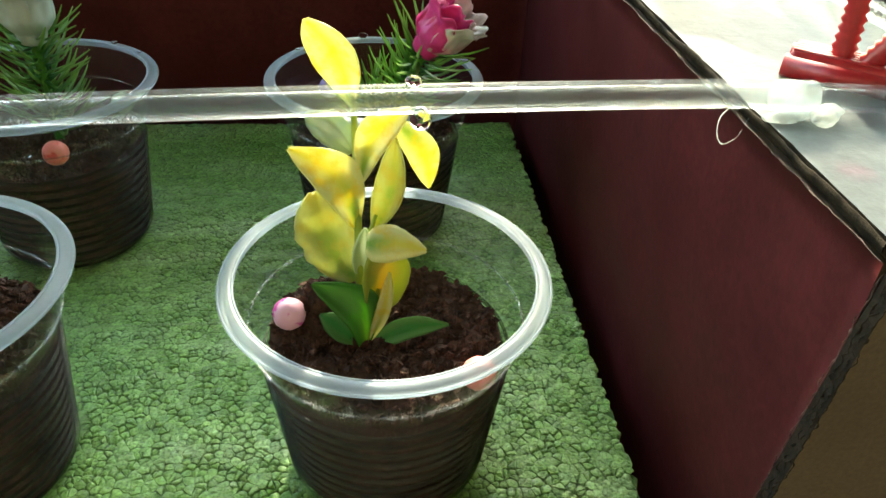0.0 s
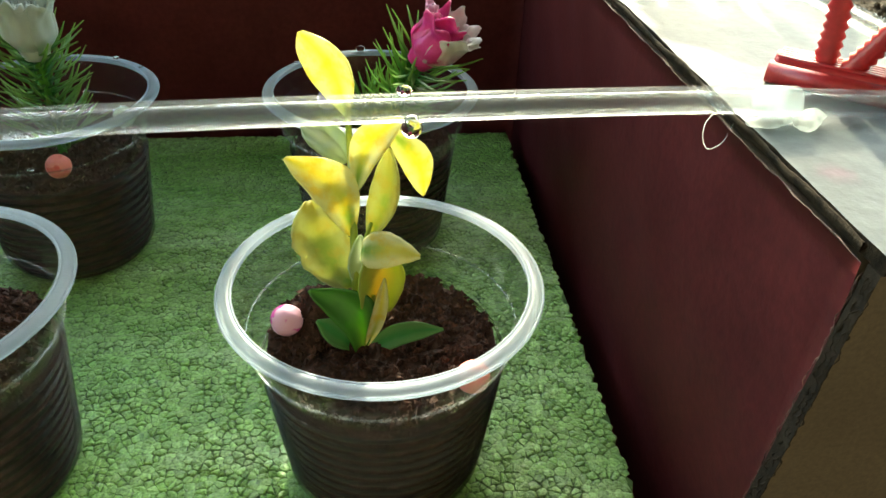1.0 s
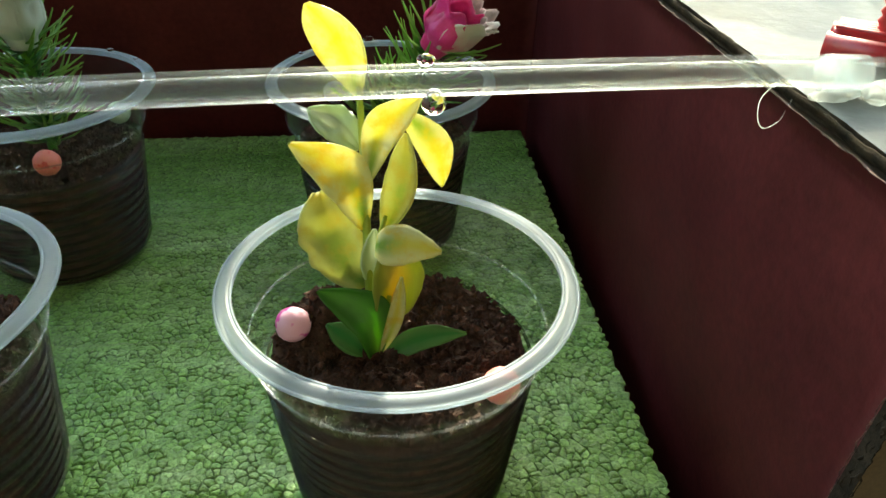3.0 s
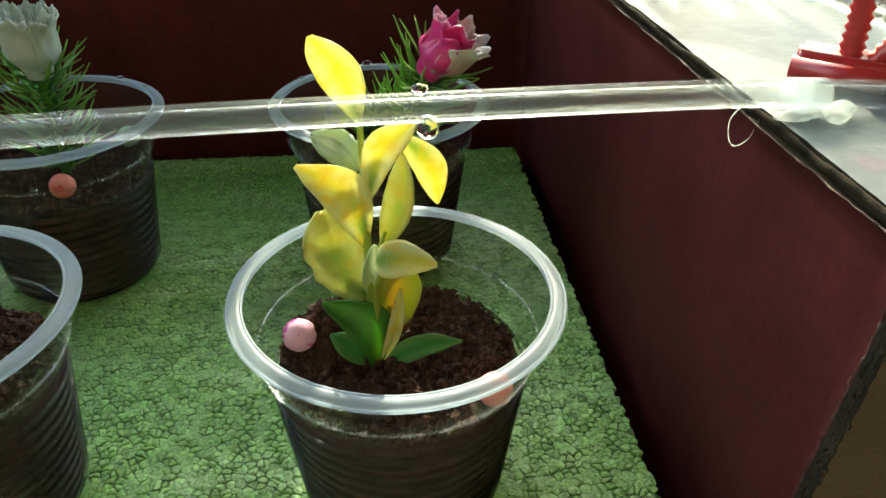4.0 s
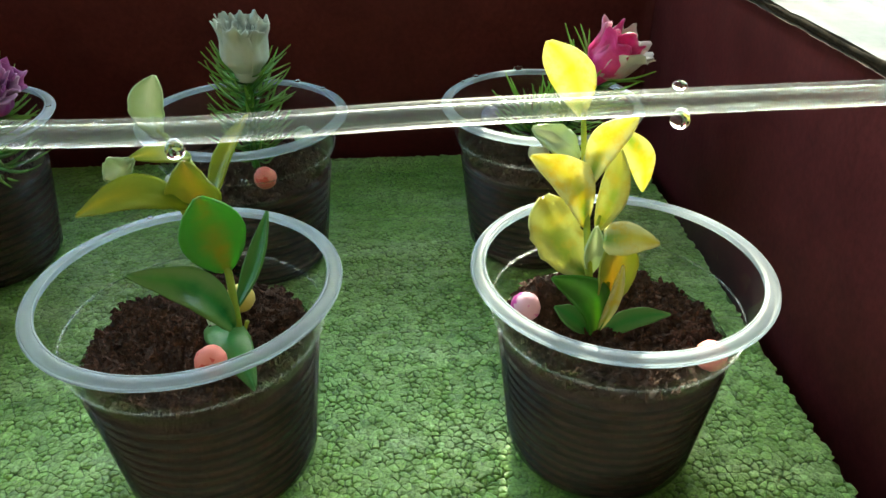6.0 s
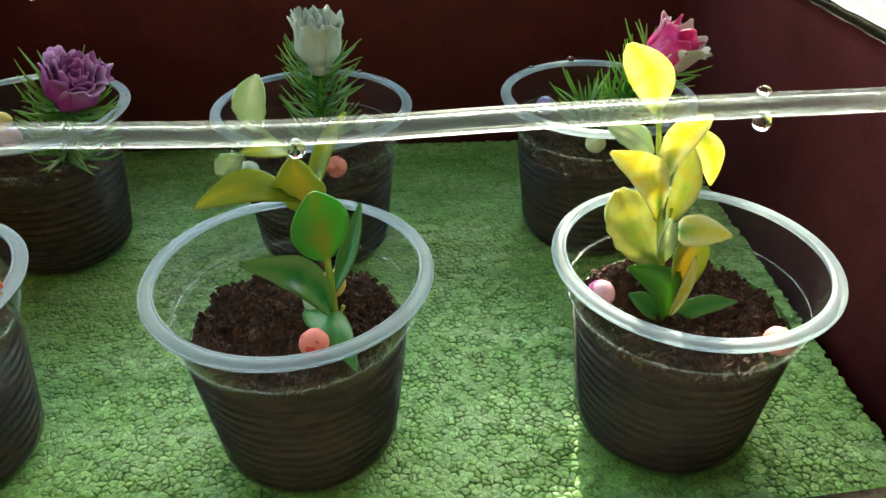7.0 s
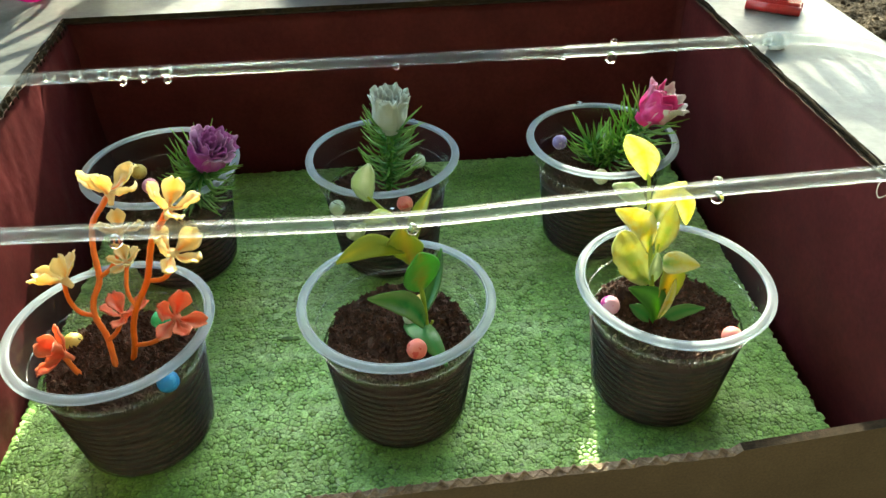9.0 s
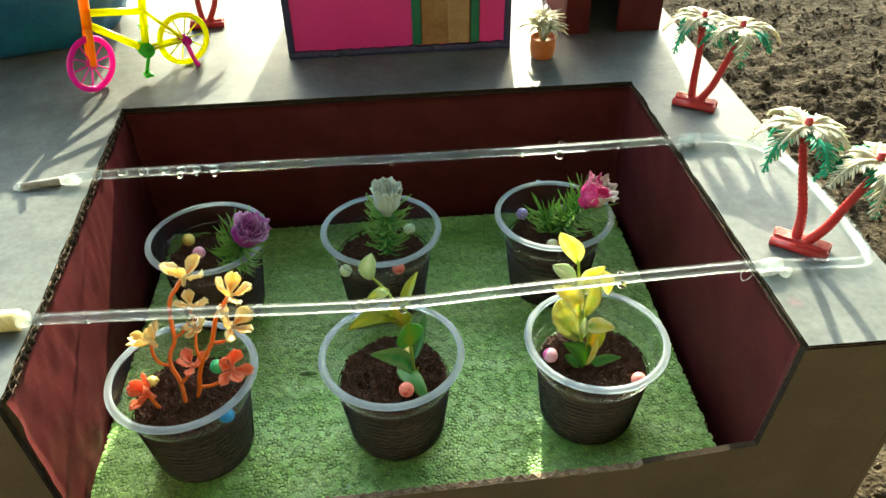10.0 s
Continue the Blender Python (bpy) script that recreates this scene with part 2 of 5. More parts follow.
O_LEAF = translucent("olive_yellow_leaf_plastic", (0.20, 0.40, 0.08), (0.50, 0.54, 0.13), (0.60, 0.58, 0.18), 150, 0.50, 0.33, edge=(0.60, 0.62, 0.26), tip_from=(0.15, 0.9), blotch=(0.58, 0.50, 0.12))
OB_LEAF = translucent("olive_brown_leaf_plastic", (0.46, 0.30, 0.05), (0.58, 0.40, 0.07), (0.52, 0.42, 0.08), 120, 0.45, 0.33, edge=(0.36, 0.40, 0.07))
P_LEAF = translucent("pale_green_leaf_plastic", (0.40, 0.53, 0.29), (0.60, 0.68, 0.46), (0.66, 0.71, 0.54), 130, 0.45, edge=(0.48, 0.58, 0.34))
G_LEAF = translucent("green_leaf_plastic", (0.028, 0.20, 0.04), (0.075, 0.31, 0.06), (0.05, 0.25, 0.05), 120, 0.38, 0.40, edge=(0.10, 0.26, 0.06))
# brighter green leaf: sun from behind is mixed into its colour
GB_LEAF = translucent("backlit_green_leaf_plastic", (0.20, 0.46, 0.05), (0.36, 0.58, 0.09), (0.17, 0.47, 0.07), 140, 0.62, 0.25, edge=(0.10, 0.30, 0.05))
GE_LEAF = translucent("green_leaf_with_cream_edge", (0.025, 0.19, 0.045), (0.065, 0.30, 0.06), (0.14, 0.32, 0.07), 110, 0.35, 0.25, edge=(0.16, 0.30, 0.08), tip_from=(0.5, 1.0))
YT_LEAF = translucent("green_leaf_with_yellow_tip", (0.12, 0.26, 0.04), (0.24, 0.34, 0.05), (0.66, 0.60, 0.07), 160, 0.5, 0.3, edge=(0.40, 0.46, 0.07), tip_from=(0.2, 0.75))
GY_LEAF = translucent("green_leaf_with_brown_heart", (0.42, 0.34, 0.06), (0.20, 0.44, 0.08), None, 90, 0.50, 0.35, edge=(0.14, 0.42, 0.09))
STEM = translucent("yellow_green_stem", (0.25, 0.36, 0.04), (0.42, 0.45, 0.06), None, 150, 0.25)
STEM_DARK = translucent("green_stem", (0.03, 0.17, 0.02), (0.10, 0.26, 0.03), None, 150, 0.2)
NEEDLE = translucent("grass_green_plastic", (0.014, 0.15, 0.012), (0.04, 0.26, 0.025), (0.22, 0.42, 0.08), 150, 0.32)
ORANGE = translucent("orange_plastic_stem", (0.78, 0.16, 0.02), (0.85, 0.22, 0.03), None, 90, 0.25)
PETAL_YELLOW = translucent("yellow_petal_with_orange_heart", (0.84, 0.24, 0.04), (0.84, 0.40, 0.09), (0.84, 0.60, 0.22), 140, 0.5, 0.4, edge=(0.84, 0.70, 0.38))
PETAL_RED = translucent("coral_red_petal", (0.78, 0.07, 0.02), (0.82, 0.11, 0.04), (0.84, 0.20, 0.10), 140, 0.5, edge=(0.84, 0.30, 0.17))
ROSE_WHITE = translucent("white_rose_plastic", (0.45, 0.51, 0.45), (0.54, 0.59, 0.53), None, 110, 0.22)
ROSE_PINK = translucent("pink_rose_plastic", (0.70, 0.020, 0.20), (0.78, 0.05, 0.30), (0.80, 0.40, 0.50), 260, 0.2, tip_from=(0.2, 0.8))
ROSE_BLUSH = translucent("blush_white_rose_plastic", (0.74, 0.30, 0.40), (0.70, 0.56, 0.56), (0.74, 0.70, 0.66), 200, 0.25, tip_from=(0.02, 0.35))
ROSE_PURPLE = translucent("purple_rose_plastic", (0.34, 0.03, 0.28), (0.44, 0.06, 0.37), (0.60, 0.34, 0.58), 160, 0.38)


def speckled(name, c1, c2, speck, size=420.0):
    m, nt, p = nodes_of(name)
    co = nt.nodes.new("ShaderNodeTexCoord").outputs["Object"]
    _, big = noise_ramp(nt, co, 160, ((0.3, c1), (0.7, c2)))
    n = node(nt, "ShaderNodeTexNoise", Scale=size, Detail=2.0)
    nt.links.new(co, n.inputs["Vector"])
    r = nt.nodes.new("ShaderNodeValToRGB")
    r.color_ramp.elements[0].position, r.color_ramp.elements[1].position = 0.57, 0.62
    nt.links.new(n.outputs["Fac"], r.inputs[0])
    nt.links.new(mixed(nt, big.outputs["Color"], speck, r.outputs["Color"]), p.inputs["Base Color"])
    p.inputs["Roughness"].default_value = 0.5
    b = node(nt, "ShaderNodeBump", Strength=0.35, Distance=0.0003)
    nt.links.new(n.outputs["Fac"], b.inputs["Height"])
    nt.links.new(b.outputs["Normal"], p.inputs["Normal"])
    return m


BALL = {
    "coral": speckled("coral_bead", (0.80, 0.17, 0.12), (0.84, 0.24, 0.18), (0.70, 0.07, 0.05)),
    "pink": speckled("pink_bead", (0.80, 0.38, 0.50), (0.84, 0.47, 0.58), (0.70, 0.05, 0.34), 260.0),
    "peach": speckled("peach_bead", (0.82, 0.21, 0.18), (0.84, 0.29, 0.25), (0.74, 0.18, 0.14)),
    "pale green": speckled("pale_green_bead", (0.50, 0.66, 0.42), (0.60, 0.72, 0.52), (0.70, 0.78, 0.62)),
    "yellow": speckled("yellow_bead", (0.66, 0.48, 0.10), (0.72, 0.55, 0.16), (0.60, 0.40, 0.07)),
    "cream": speckled("cream_bead", (0.66, 0.64, 0.36), (0.72, 0.70, 0.45), (0.74, 0.74, 0.55)),
    "purple": speckled("purple_bead", (0.24, 0.17, 0.44), (0.32, 0.24, 0.52), (0.60, 0.52, 0.72), 500.0),
    "green": speckled("green_bead", (0.02, 0.42, 0.14), (0.05, 0.50, 0.20), (0.10, 0.58, 0.28)),
    "blue": speckled("blue_bead", (0.01, 0.20, 0.50), (0.02, 0.28, 0.60), (0.05, 0.36, 0.66)),
    "mauve": speckled("mauve_bead", (0.66, 0.26, 0.40), (0.72, 0.34, 0.48), (0.56, 0.16, 0.32)),
    "grey": speckled("grey_bead", (0.30, 0.28, 0.30), (0.40, 0.38, 0.40), (0.70, 0.68, 0.70), 250.0),
}
WALL_DARK = surface("dark_grey_light_block", (0.060, 0.062, 0.056), (0.10, 0.102, 0.092), 3, 0.85, 0.2, 40, 0.002)
OVERHEAD_GREY = surface("grey_light_block", (0.11, 0.125, 0.12), (0.17, 0.185, 0.175), 3, 0.8, 0.2, 40, 0.002)
PINK_WALL = surface("bright_pink_paper", (0.60, 0.014, 0.19), (0.67, 0.025, 0.23), 25, 0.5, 0.1, 500, fine=(0.95, 1.04))
NAVY = surface("navy_tape", (0.012, 0.014, 0.05), (0.02, 0.022, 0.075), 40, 0.4, 0.2, 400)
GREEN_TRIM = surface("dark_green_tape", (0.0, 0.11, 0.05), (0.01, 0.15, 0.07), 40, 0.45, 0.15, 400)
DOOR_BROWN = surface("brown_paper_door", (0.22, 0.10, 0.03), (0.34, 0.17, 0.06), 70, 0.6, 0.2, 400)
GOLD = surface("gold_paper", (0.62, 0.38, 0.03), (0.70, 0.46, 0.06), 60, 0.4, 0.2, 500)
DARK = surface("doorway_shade_card", (0.02, 0.015, 0.015), (0.03, 0.02, 0.02), 40, 0.8, 0.1, 400)
ROOF = surface("brown_card_roof", (0.20, 0.12, 0.07), (0.28, 0.18, 0.10), 30, 0.7, 0.2, 400)
TEAL = surface("teal_blue_sacking", (0.007, 0.095, 0.185), (0.020, 0.165, 0.265), 14, 0.45, 0.5, 240, 0.001)
BIKE_Y = translucent("neon_yellow_plastic", (0.78, 0.78, 0.02), (0.82, 0.82, 0.05), None, 60, 0.55, 0.3, 0.1)
BIKE_P = translucent("neon_pink_plastic", (0.78, 0.006, 0.38), (0.82, 0.012, 0.44), None, 60, 0.5, 0.3, 0.1)
BIKE_O = translucent("neon_orange_plastic", (0.84, 0.27, 0.01), (0.86, 0.34, 0.02), None, 60, 0.5, 0.3, 0.1)
BIKE_G = translucent("neon_green_plastic", (0.05, 0.60, 0.04), (0.08, 0.66, 0.06), None, 60, 0.3, 0.3, 0.1)
POT = surface("terracotta_plastic", (0.42, 0.11, 0.025), (0.48, 0.14, 0.04), 90, 0.5, 0.15, 600)
POT_LEAF = translucent("cream_green_leaf_plastic", (0.30, 0.42, 0.16), (0.62, 0.62, 0.40), (0.72, 0.70, 0.52), 200, 0.4)


# ---- mesh helpers ----
def link_mesh(name, bm, material, parent=None, label="", smooth=True, thick=0.0):
    me = bpy.data.meshes.new(name)
    bm.normal_update()
    bm.to_mesh(me)
    bm.free()
    for mt in material if isinstance(material, (list, tuple)) else [material]:
        me.materials.append(mt)
    if smooth:
        me.shade_smooth()
    ob = new(name, me)
    if parent:
        ob.parent = parent
    if label:
        ob["label"] = label
    if thick:
        md = ob.modifiers.new("thickness", "SOLIDIFY")
        md.thickness, md.offset = thick, 0
    return ob


def part(name, bm, material, parent, label="", smooth=True, thick=0.0):
    return link_mesh(name, bm, material, parent, label, smooth, thick)


def thing(name, label, category, group="", kind="", at=(0, 0, 0), rz=0.0):
    e = new(name)
    e.matrix_basis = pose(*at, 0, 0, rz)
    return tagged(e, label, category, group, kind)


def box(bm, lo, hi, bevel=0.0, m=None):
    g = bmesh.ops.create_cube(bm, size=1.0)
    mid, size = (Vector(lo) + Vector(hi)) / 2, Vector(hi) - Vector(lo)
    bmesh.ops.transform(bm, verts=g["verts"], matrix=(m or Matrix()) @ Matrix.Translation(mid) @ Matrix.Diagonal((*size, 1)))
    if bevel:
        es = {e for v in g["verts"] for e in v.link_edges}
        bmesh.ops.bevel(bm, geom=list(es), offset=bevel, segments=2, affect="EDGES", profile=0.6)
    return bm


def lathe(bm, prof, n=48, centre=(0, 0, 0), close=False, wob=None):
    """Turn a profile of (r, z) round the z axis."""
    rings = []
    for r, z in prof:
        ring = []
        for k in range(n):
            a = 2 * math.pi * k / n
            rr, zz = (r, z) if wob is None else wob(r, z, a)
            ring.append(bm.verts.new((centre[0] + rr * math.cos(a), centre[1] + rr * math.sin(a), centre[2] + zz)))
        rings.append(ring)
    pairs = list(zip(rings, rings[1:])) + ([(rings[-1], rings[0])] if close else [])
    for a, b in pairs:
        for k in range(n):
            bm.faces.new((a[k], a[(k + 1) % n], b[(k + 1) % n], b[k]))
    return rings


def smooth_path(pts, n):
    """Catmull-Rom through pts, n steps a span."""
    pts = [Vector(p) for p in pts]
    ext = [2 * pts[0] - pts[1], *pts, 2 * pts[-1] - pts[-2]]
    out = []
    for i in range(len(pts) - 1):
        a, b, c, d = ext[i:i + 4]
        for k in range(n):
            t = k / n
            out.append(0.5 * ((2 * b) + (c - a) * t + (2 * a - 5 * b + 4 * c - d) * t * t + (3 * b - a - 3 * c + d) * t ** 3))
    out.append(pts[-1])
    return out


def pipe(bm, pts, radius, sides=10, n=6, cap=True, ridges=0.0, inward=False):
    """A round bar along a smooth path; radius: a number or a function of the share of the way."""
    path = smooth_path(pts, n) if n > 1 else [Vector(p) for p in pts]
    ref = Vector((0, 0, 1)) if abs((path[-1] - path[0]).normalized().z) < 0.9 else Vector((0, 1, 0))
    rings = []
    for i, p in enumerate(path):
        d = (path[min(i + 1, len(path) - 1)] - path[max(i - 1, 0)]).normalized()
        u = d.cross(ref)
        u = u.normalized() if u.length > 1e-6 else Vector((1, 0, 0))
        w = u.cross(d)
        t = i / (len(path) - 1)
        r = radius(t) if callable(radius) else radius
        if ridges:
            r *= 1 + ridges * (1 if i % 2 else -1)
        rings.append([bm.verts.new(p + r * (u * math.cos(2 * math.pi * k / sides) + w * math.sin(2 * math.pi * k / sides))) for k in range(sides)])
    for a, b in zip(rings, rings[1:]):
        for k in range(sides):
            q = (a[k], b[k], b[(k + 1) % sides], a[(k + 1) % sides])
            bm.faces.new(q[::-1] if inward else q)
    if cap:
        bm.faces.new(rings[0])
        bm.faces.new(rings[-1][::-1])
    return rings


def ball(bm, c, r, seg=16, squash=(1, 1, 1), lump=0.0, seed=0.0):
    g = bmesh.ops.create_uvsphere(bm, u_segments=seg, v_segments=max(6, seg // 2), radius=1.0)
    for v in g["verts"]:
        k = 1 + (lump * noise.noise(v.co * 2.3 + Vector((seed, seed * 1.7, 0))) if lump else 0)
        v.co = Vector(c) + Vector((v.co.x * squash[0], v.co.y * squash[1], v.co.z * squash[2])) * r * k
    return bm


def blade(bm, base, tip, half, up, bend=0.0, fold=0.0, shape=1.2, nu=8, nv=5, wave=0.0, seed=0.0, curl=0.0, ragged=0.16, notch=0.0, blunt=0.10, sweep=0.0, full=0.75):
    """A leaf or petal from base to tip: half its greatest half-width, up its upper side, bend the arch of its
    length, fold the rise of its sides, shape > 1 broadest towards the tip, curl bends the end over, sweep bows it sideways,
    full < 0.75 gives a rounder outline."""
    uv = bm.loops.layers.uv.verify()
    base, tip, up = Vector(base), Vector(tip), Vector(up).normalized()
    d = tip - base
    length = d.length
    d.normalize()
    side = d.cross(up).normalized()
    up = side.cross(d).normalized()
    grid = []
    for i in range(nu + 1):
        u = i / nu
        w = half * max(0.0, math.sin(math.pi * (0.04 + 0.96 * min(u, 1 - 0.3 / nu)) ** shape)) ** full
        if u == 1:
            w = half * 0.38 if notch else min(half * blunt, 0.8 * w)
        w = max(w, half * 0.09)
        w *= 1 + ragged * noise.noise(Vector((u * 7 + seed * 2.3, seed, 1.0))) + 0.3 * ragged * noise.noise(Vector((u * 23 + seed, seed, 4.0)))
        axis = base + d * length * u + up * (bend * length * math.sin(math.pi * u)) + side * (sweep * length * math.sin(math.pi * u))
        if curl and u > 0.6:
            k = (u - 0.6) / 0.4
            axis = axis + up * curl * length * k * k - d * abs(curl) * length * 0.4 * k * k
        row = []
        for j in range(nv):
            v = -1 + 2 * j / (nv - 1)
            ripple = wave * half * noise.noise(Vector((u * 5 + seed, v * 2.6, seed * 3.1)))
            back = d * (notch * length * u ** 5 * (1 - abs(v)) ** 2)
            row.append((bm.verts.new(axis - back + side * (w * v) + up * (fold * w * v * v + ripple)), u, v))
        grid.append(row)
    for a, b in zip(grid, grid[1:]):
        for j in range(nv - 1):
            q = (a[j], a[j + 1], b[j + 1], b[j])
            f = bm.faces.new([x[0] for x in q])
            for loop, x in zip(f.loops, q):
                loop[uv].uv = (x[1], (x[2] + 1) / 2)
    return bm


def lumps(name, places, sizes, material, parent, seed, kind="stuff", label="", smooth=False):
    """Many small crumbs in one mesh; each an uneven eight-sided lump."""
    rng = np.random.default_rng(seed)
    octa = np.array([(1, 0, 0), (-1, 0, 0), (0, 1, 0), (0, -1, 0), (0, 0, 1), (0, 0, -1)], float)
    tri = np.array([(0, 2, 4), (2, 1, 4), (1, 3, 4), (3, 0, 4), (2, 0, 5), (1, 2, 5), (3, 1, 5), (0, 3, 5)])
    n = len(places)
    v = octa[None] * rng.uniform(0.6, 1.3, (n, 6, 3)) + rng.normal(0, 0.22, (n, 6, 3))
    v = np.asarray(places)[:, None] + v * np.asarray(sizes)[:, None, None]
    f = tri[None] + 6 * np.arange(n)[:, None, None]
    me = bpy.data.meshes.new(name)
    me.from_pydata(v.reshape(-1, 3).tolist(), [], f.reshape(-1, 3).tolist())
    me.materials.append(material)
    if smooth:
        me.shade_smooth()
    ob = new(name, me)
    ob.parent = parent
    tagged(ob, label, "", "", kind)
    return ob

# ---- ground ----
ZB = 0.0982          # upper face of the cardboard platform behind the tray
GROUND = -0.034


def zb(y):
    """Height of the platform's upper face: it rises a little towards the front."""
    return ZB + max(0.0, 0.334 - y) * 0.0195


def earth(x, y):
    """Height of the trodden, crumbly earth."""
    p = Vector((x, y, 0))
    q = Vector((x * 26, y * 40, 0))
    return 0.0062 * noise.fractal(q, 0.5, 2.1, 6) + 0.006 * noise.noise(p * 5) + 0.0050 * max(0.0, noise.noise(p * 95)) + 0.0020 * abs(noise.noise(p * 150))


def ground_sheet():
    n = 440
    s = np.sinh(np.linspace(-1, 1, n) * 7.4) / np.sinh(7.4)
    xs, ys = 0.36 + s * 60, 0.45 + s * 60
    verts, faces = [], []
    for j, y in enumerate(ys):
        for i, x in enumerate(xs):
            r = math.hypot(x - 0.3, y - 0.35)
            p = Vector((x, y, 0))
            h = earth(x, y)
            k = 1.0 if r < 2.5 else 2.5 / r
            inside = -0.64 < x < 0.15 and 0.05 < y < 0.9
            verts.append((x, y, GROUND - 0.004 + (min(h, 0) * k - 0.004 if inside else h * k)))
    for j in range(n - 1):
        for i in range(n - 1):
            a = j * n + i
            faces.append((a, a + 1, a + n + 1, a + n))
    me = bpy.data.meshes.new("ground")
    me.from_pydata(verts, [], faces)
    me.materials.append(DIRT)
    me.shade_smooth()
    g = new("ground", me)
    tagged(g, "dry brown bare earth with small clods, lit by low sun", "ground", "", "structure")
    rng = np.random.default_rng(4)
    m = 30000
    px, py = rng.uniform(0.15, 1.2, m), rng.uniform(-0.1, 1.9, m)
    size = 0.0007 + 0.0034 * rng.random(m) ** 4
    pz = [GROUND - 0.004 + earth(x, y) for x, y in zip(px, py)]
    c = lumps("earth_clods", np.stack([px, py, np.array(pz) + size * 0.25], 1), size, DIRT, None, 5, "stuff", "loose crumbs and clods of dry brown earth", True)
    c["category"] = "soil"


ground_sheet()

# unseen plain wall, added to close the place and hold back sky light
bm = bmesh.new()
box(bm, (-2.2, -1.35, GROUND - 0.05), (2.4, -1.15, 2.3), 0.01)
tagged(link_mesh("unseen_wall_south", bm, WALL_DARK, None, "", False), "plain dark grey wall, unseen, added to block sky light", "wall", "", "structure")

# unseen side walls, added to narrow the sky light from west and east
for name, x, y in (("unseen_wall_west", -2.2, -0.35), ("unseen_wall_east", 2.2, 0.55)):
    bm = bmesh.new()
    box(bm, (x, -1.149, GROUND - 0.05), (x + 0.2, y, 2.3), 0.01)
    tagged(link_mesh(name, bm, WALL_DARK, None, "", False), "plain dark grey wall, unseen, added to block sky light", "wall", "", "structure")

# unseen plain roof added overhead to block light from the open sky
bm = bmesh.new()
box(bm, (-2.2, -1.35, 2.31), (2.4, 1.65, 2.40), 0.01)
tagged(link_mesh("ceiling", bm, OVERHEAD_GREY, None, "", False), "plain grey slab overhead, unseen, added to block sky light", "ceiling", "", "structure")

# ---- cardboard platform with the sunken tray ----
platform = thing("cardboard_platform", "large brown carton with grey painted top and sunken maroon tray", "cardboard box", "", "structure")
FRONT_L, FRONT_R = (-0.2760, 0.060), (0.0775, 0.060)     # inner corners of the opening, seen from above
BACK_L, BACK_R = (-0.2935, 0.3315), (0.0755, 0.3305)
X_LEFT, X_RIGHT, Y_BACK = -0.62, 0.142, 0.86


def jag(p, q, n, amp, seed):
    """Points from p to q with a torn, uneven line."""
    p, q = Vector(p), Vector(q)
    side = Vector((-(q - p).y, (q - p).x)).normalized()
    out = []
    for i in range(n + 1):
        t = i / n
        a = amp * noise.fractal(Vector((t * 14 + seed, seed, 0)), 0.8, 2.0, 3) * (1 if 0 < i < n else 0)
        out.append(p.lerp(q, t) + side * a)
    return out


def top_board():
    bm = bmesh.new()
    lj, bj, rj = jag(FRONT_L, BACK_L, 60, 0.0011, 1.0), jag(BACK_L, BACK_R, 60, 0.0007, 5.0), jag(BACK_R, FRONT_R, 60, 0.0010, 9.0)
    strips = ([Vector((X_LEFT, 0.0565)), Vector((FRONT_L[0], 0.0565)), *lj, Vector((X_LEFT, BACK_L[1]))],
              [Vector((X_RIGHT, BACK_R[1])), *rj, Vector((FRONT_R[0], 0.0565)), Vector((X_RIGHT, 0.0565))],
              [Vector((X_LEFT, BACK_L[1])), *bj, Vector((X_RIGHT, BACK_R[1])), Vector((X_RIGHT, Y_BACK)), Vector((X_LEFT, Y_BACK))])
    for ring in strips:
        up = [bm.verts.new((p.x, p.y, zb(p.y))) for p in ring]
        dn = [bm.verts.new((p.x, p.y, zb(p.y) - 0.0030)) for p in ring]
        bm.faces.new(up)
        bm.faces.new(dn[::-1])
        for i in range(len(up)):
            j = (i + 1) % len(up)
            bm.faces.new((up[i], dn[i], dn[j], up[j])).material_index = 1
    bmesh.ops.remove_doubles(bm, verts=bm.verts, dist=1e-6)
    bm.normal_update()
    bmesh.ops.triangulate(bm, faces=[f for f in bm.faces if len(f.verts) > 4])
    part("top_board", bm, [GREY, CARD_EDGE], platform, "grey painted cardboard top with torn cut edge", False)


top_board()


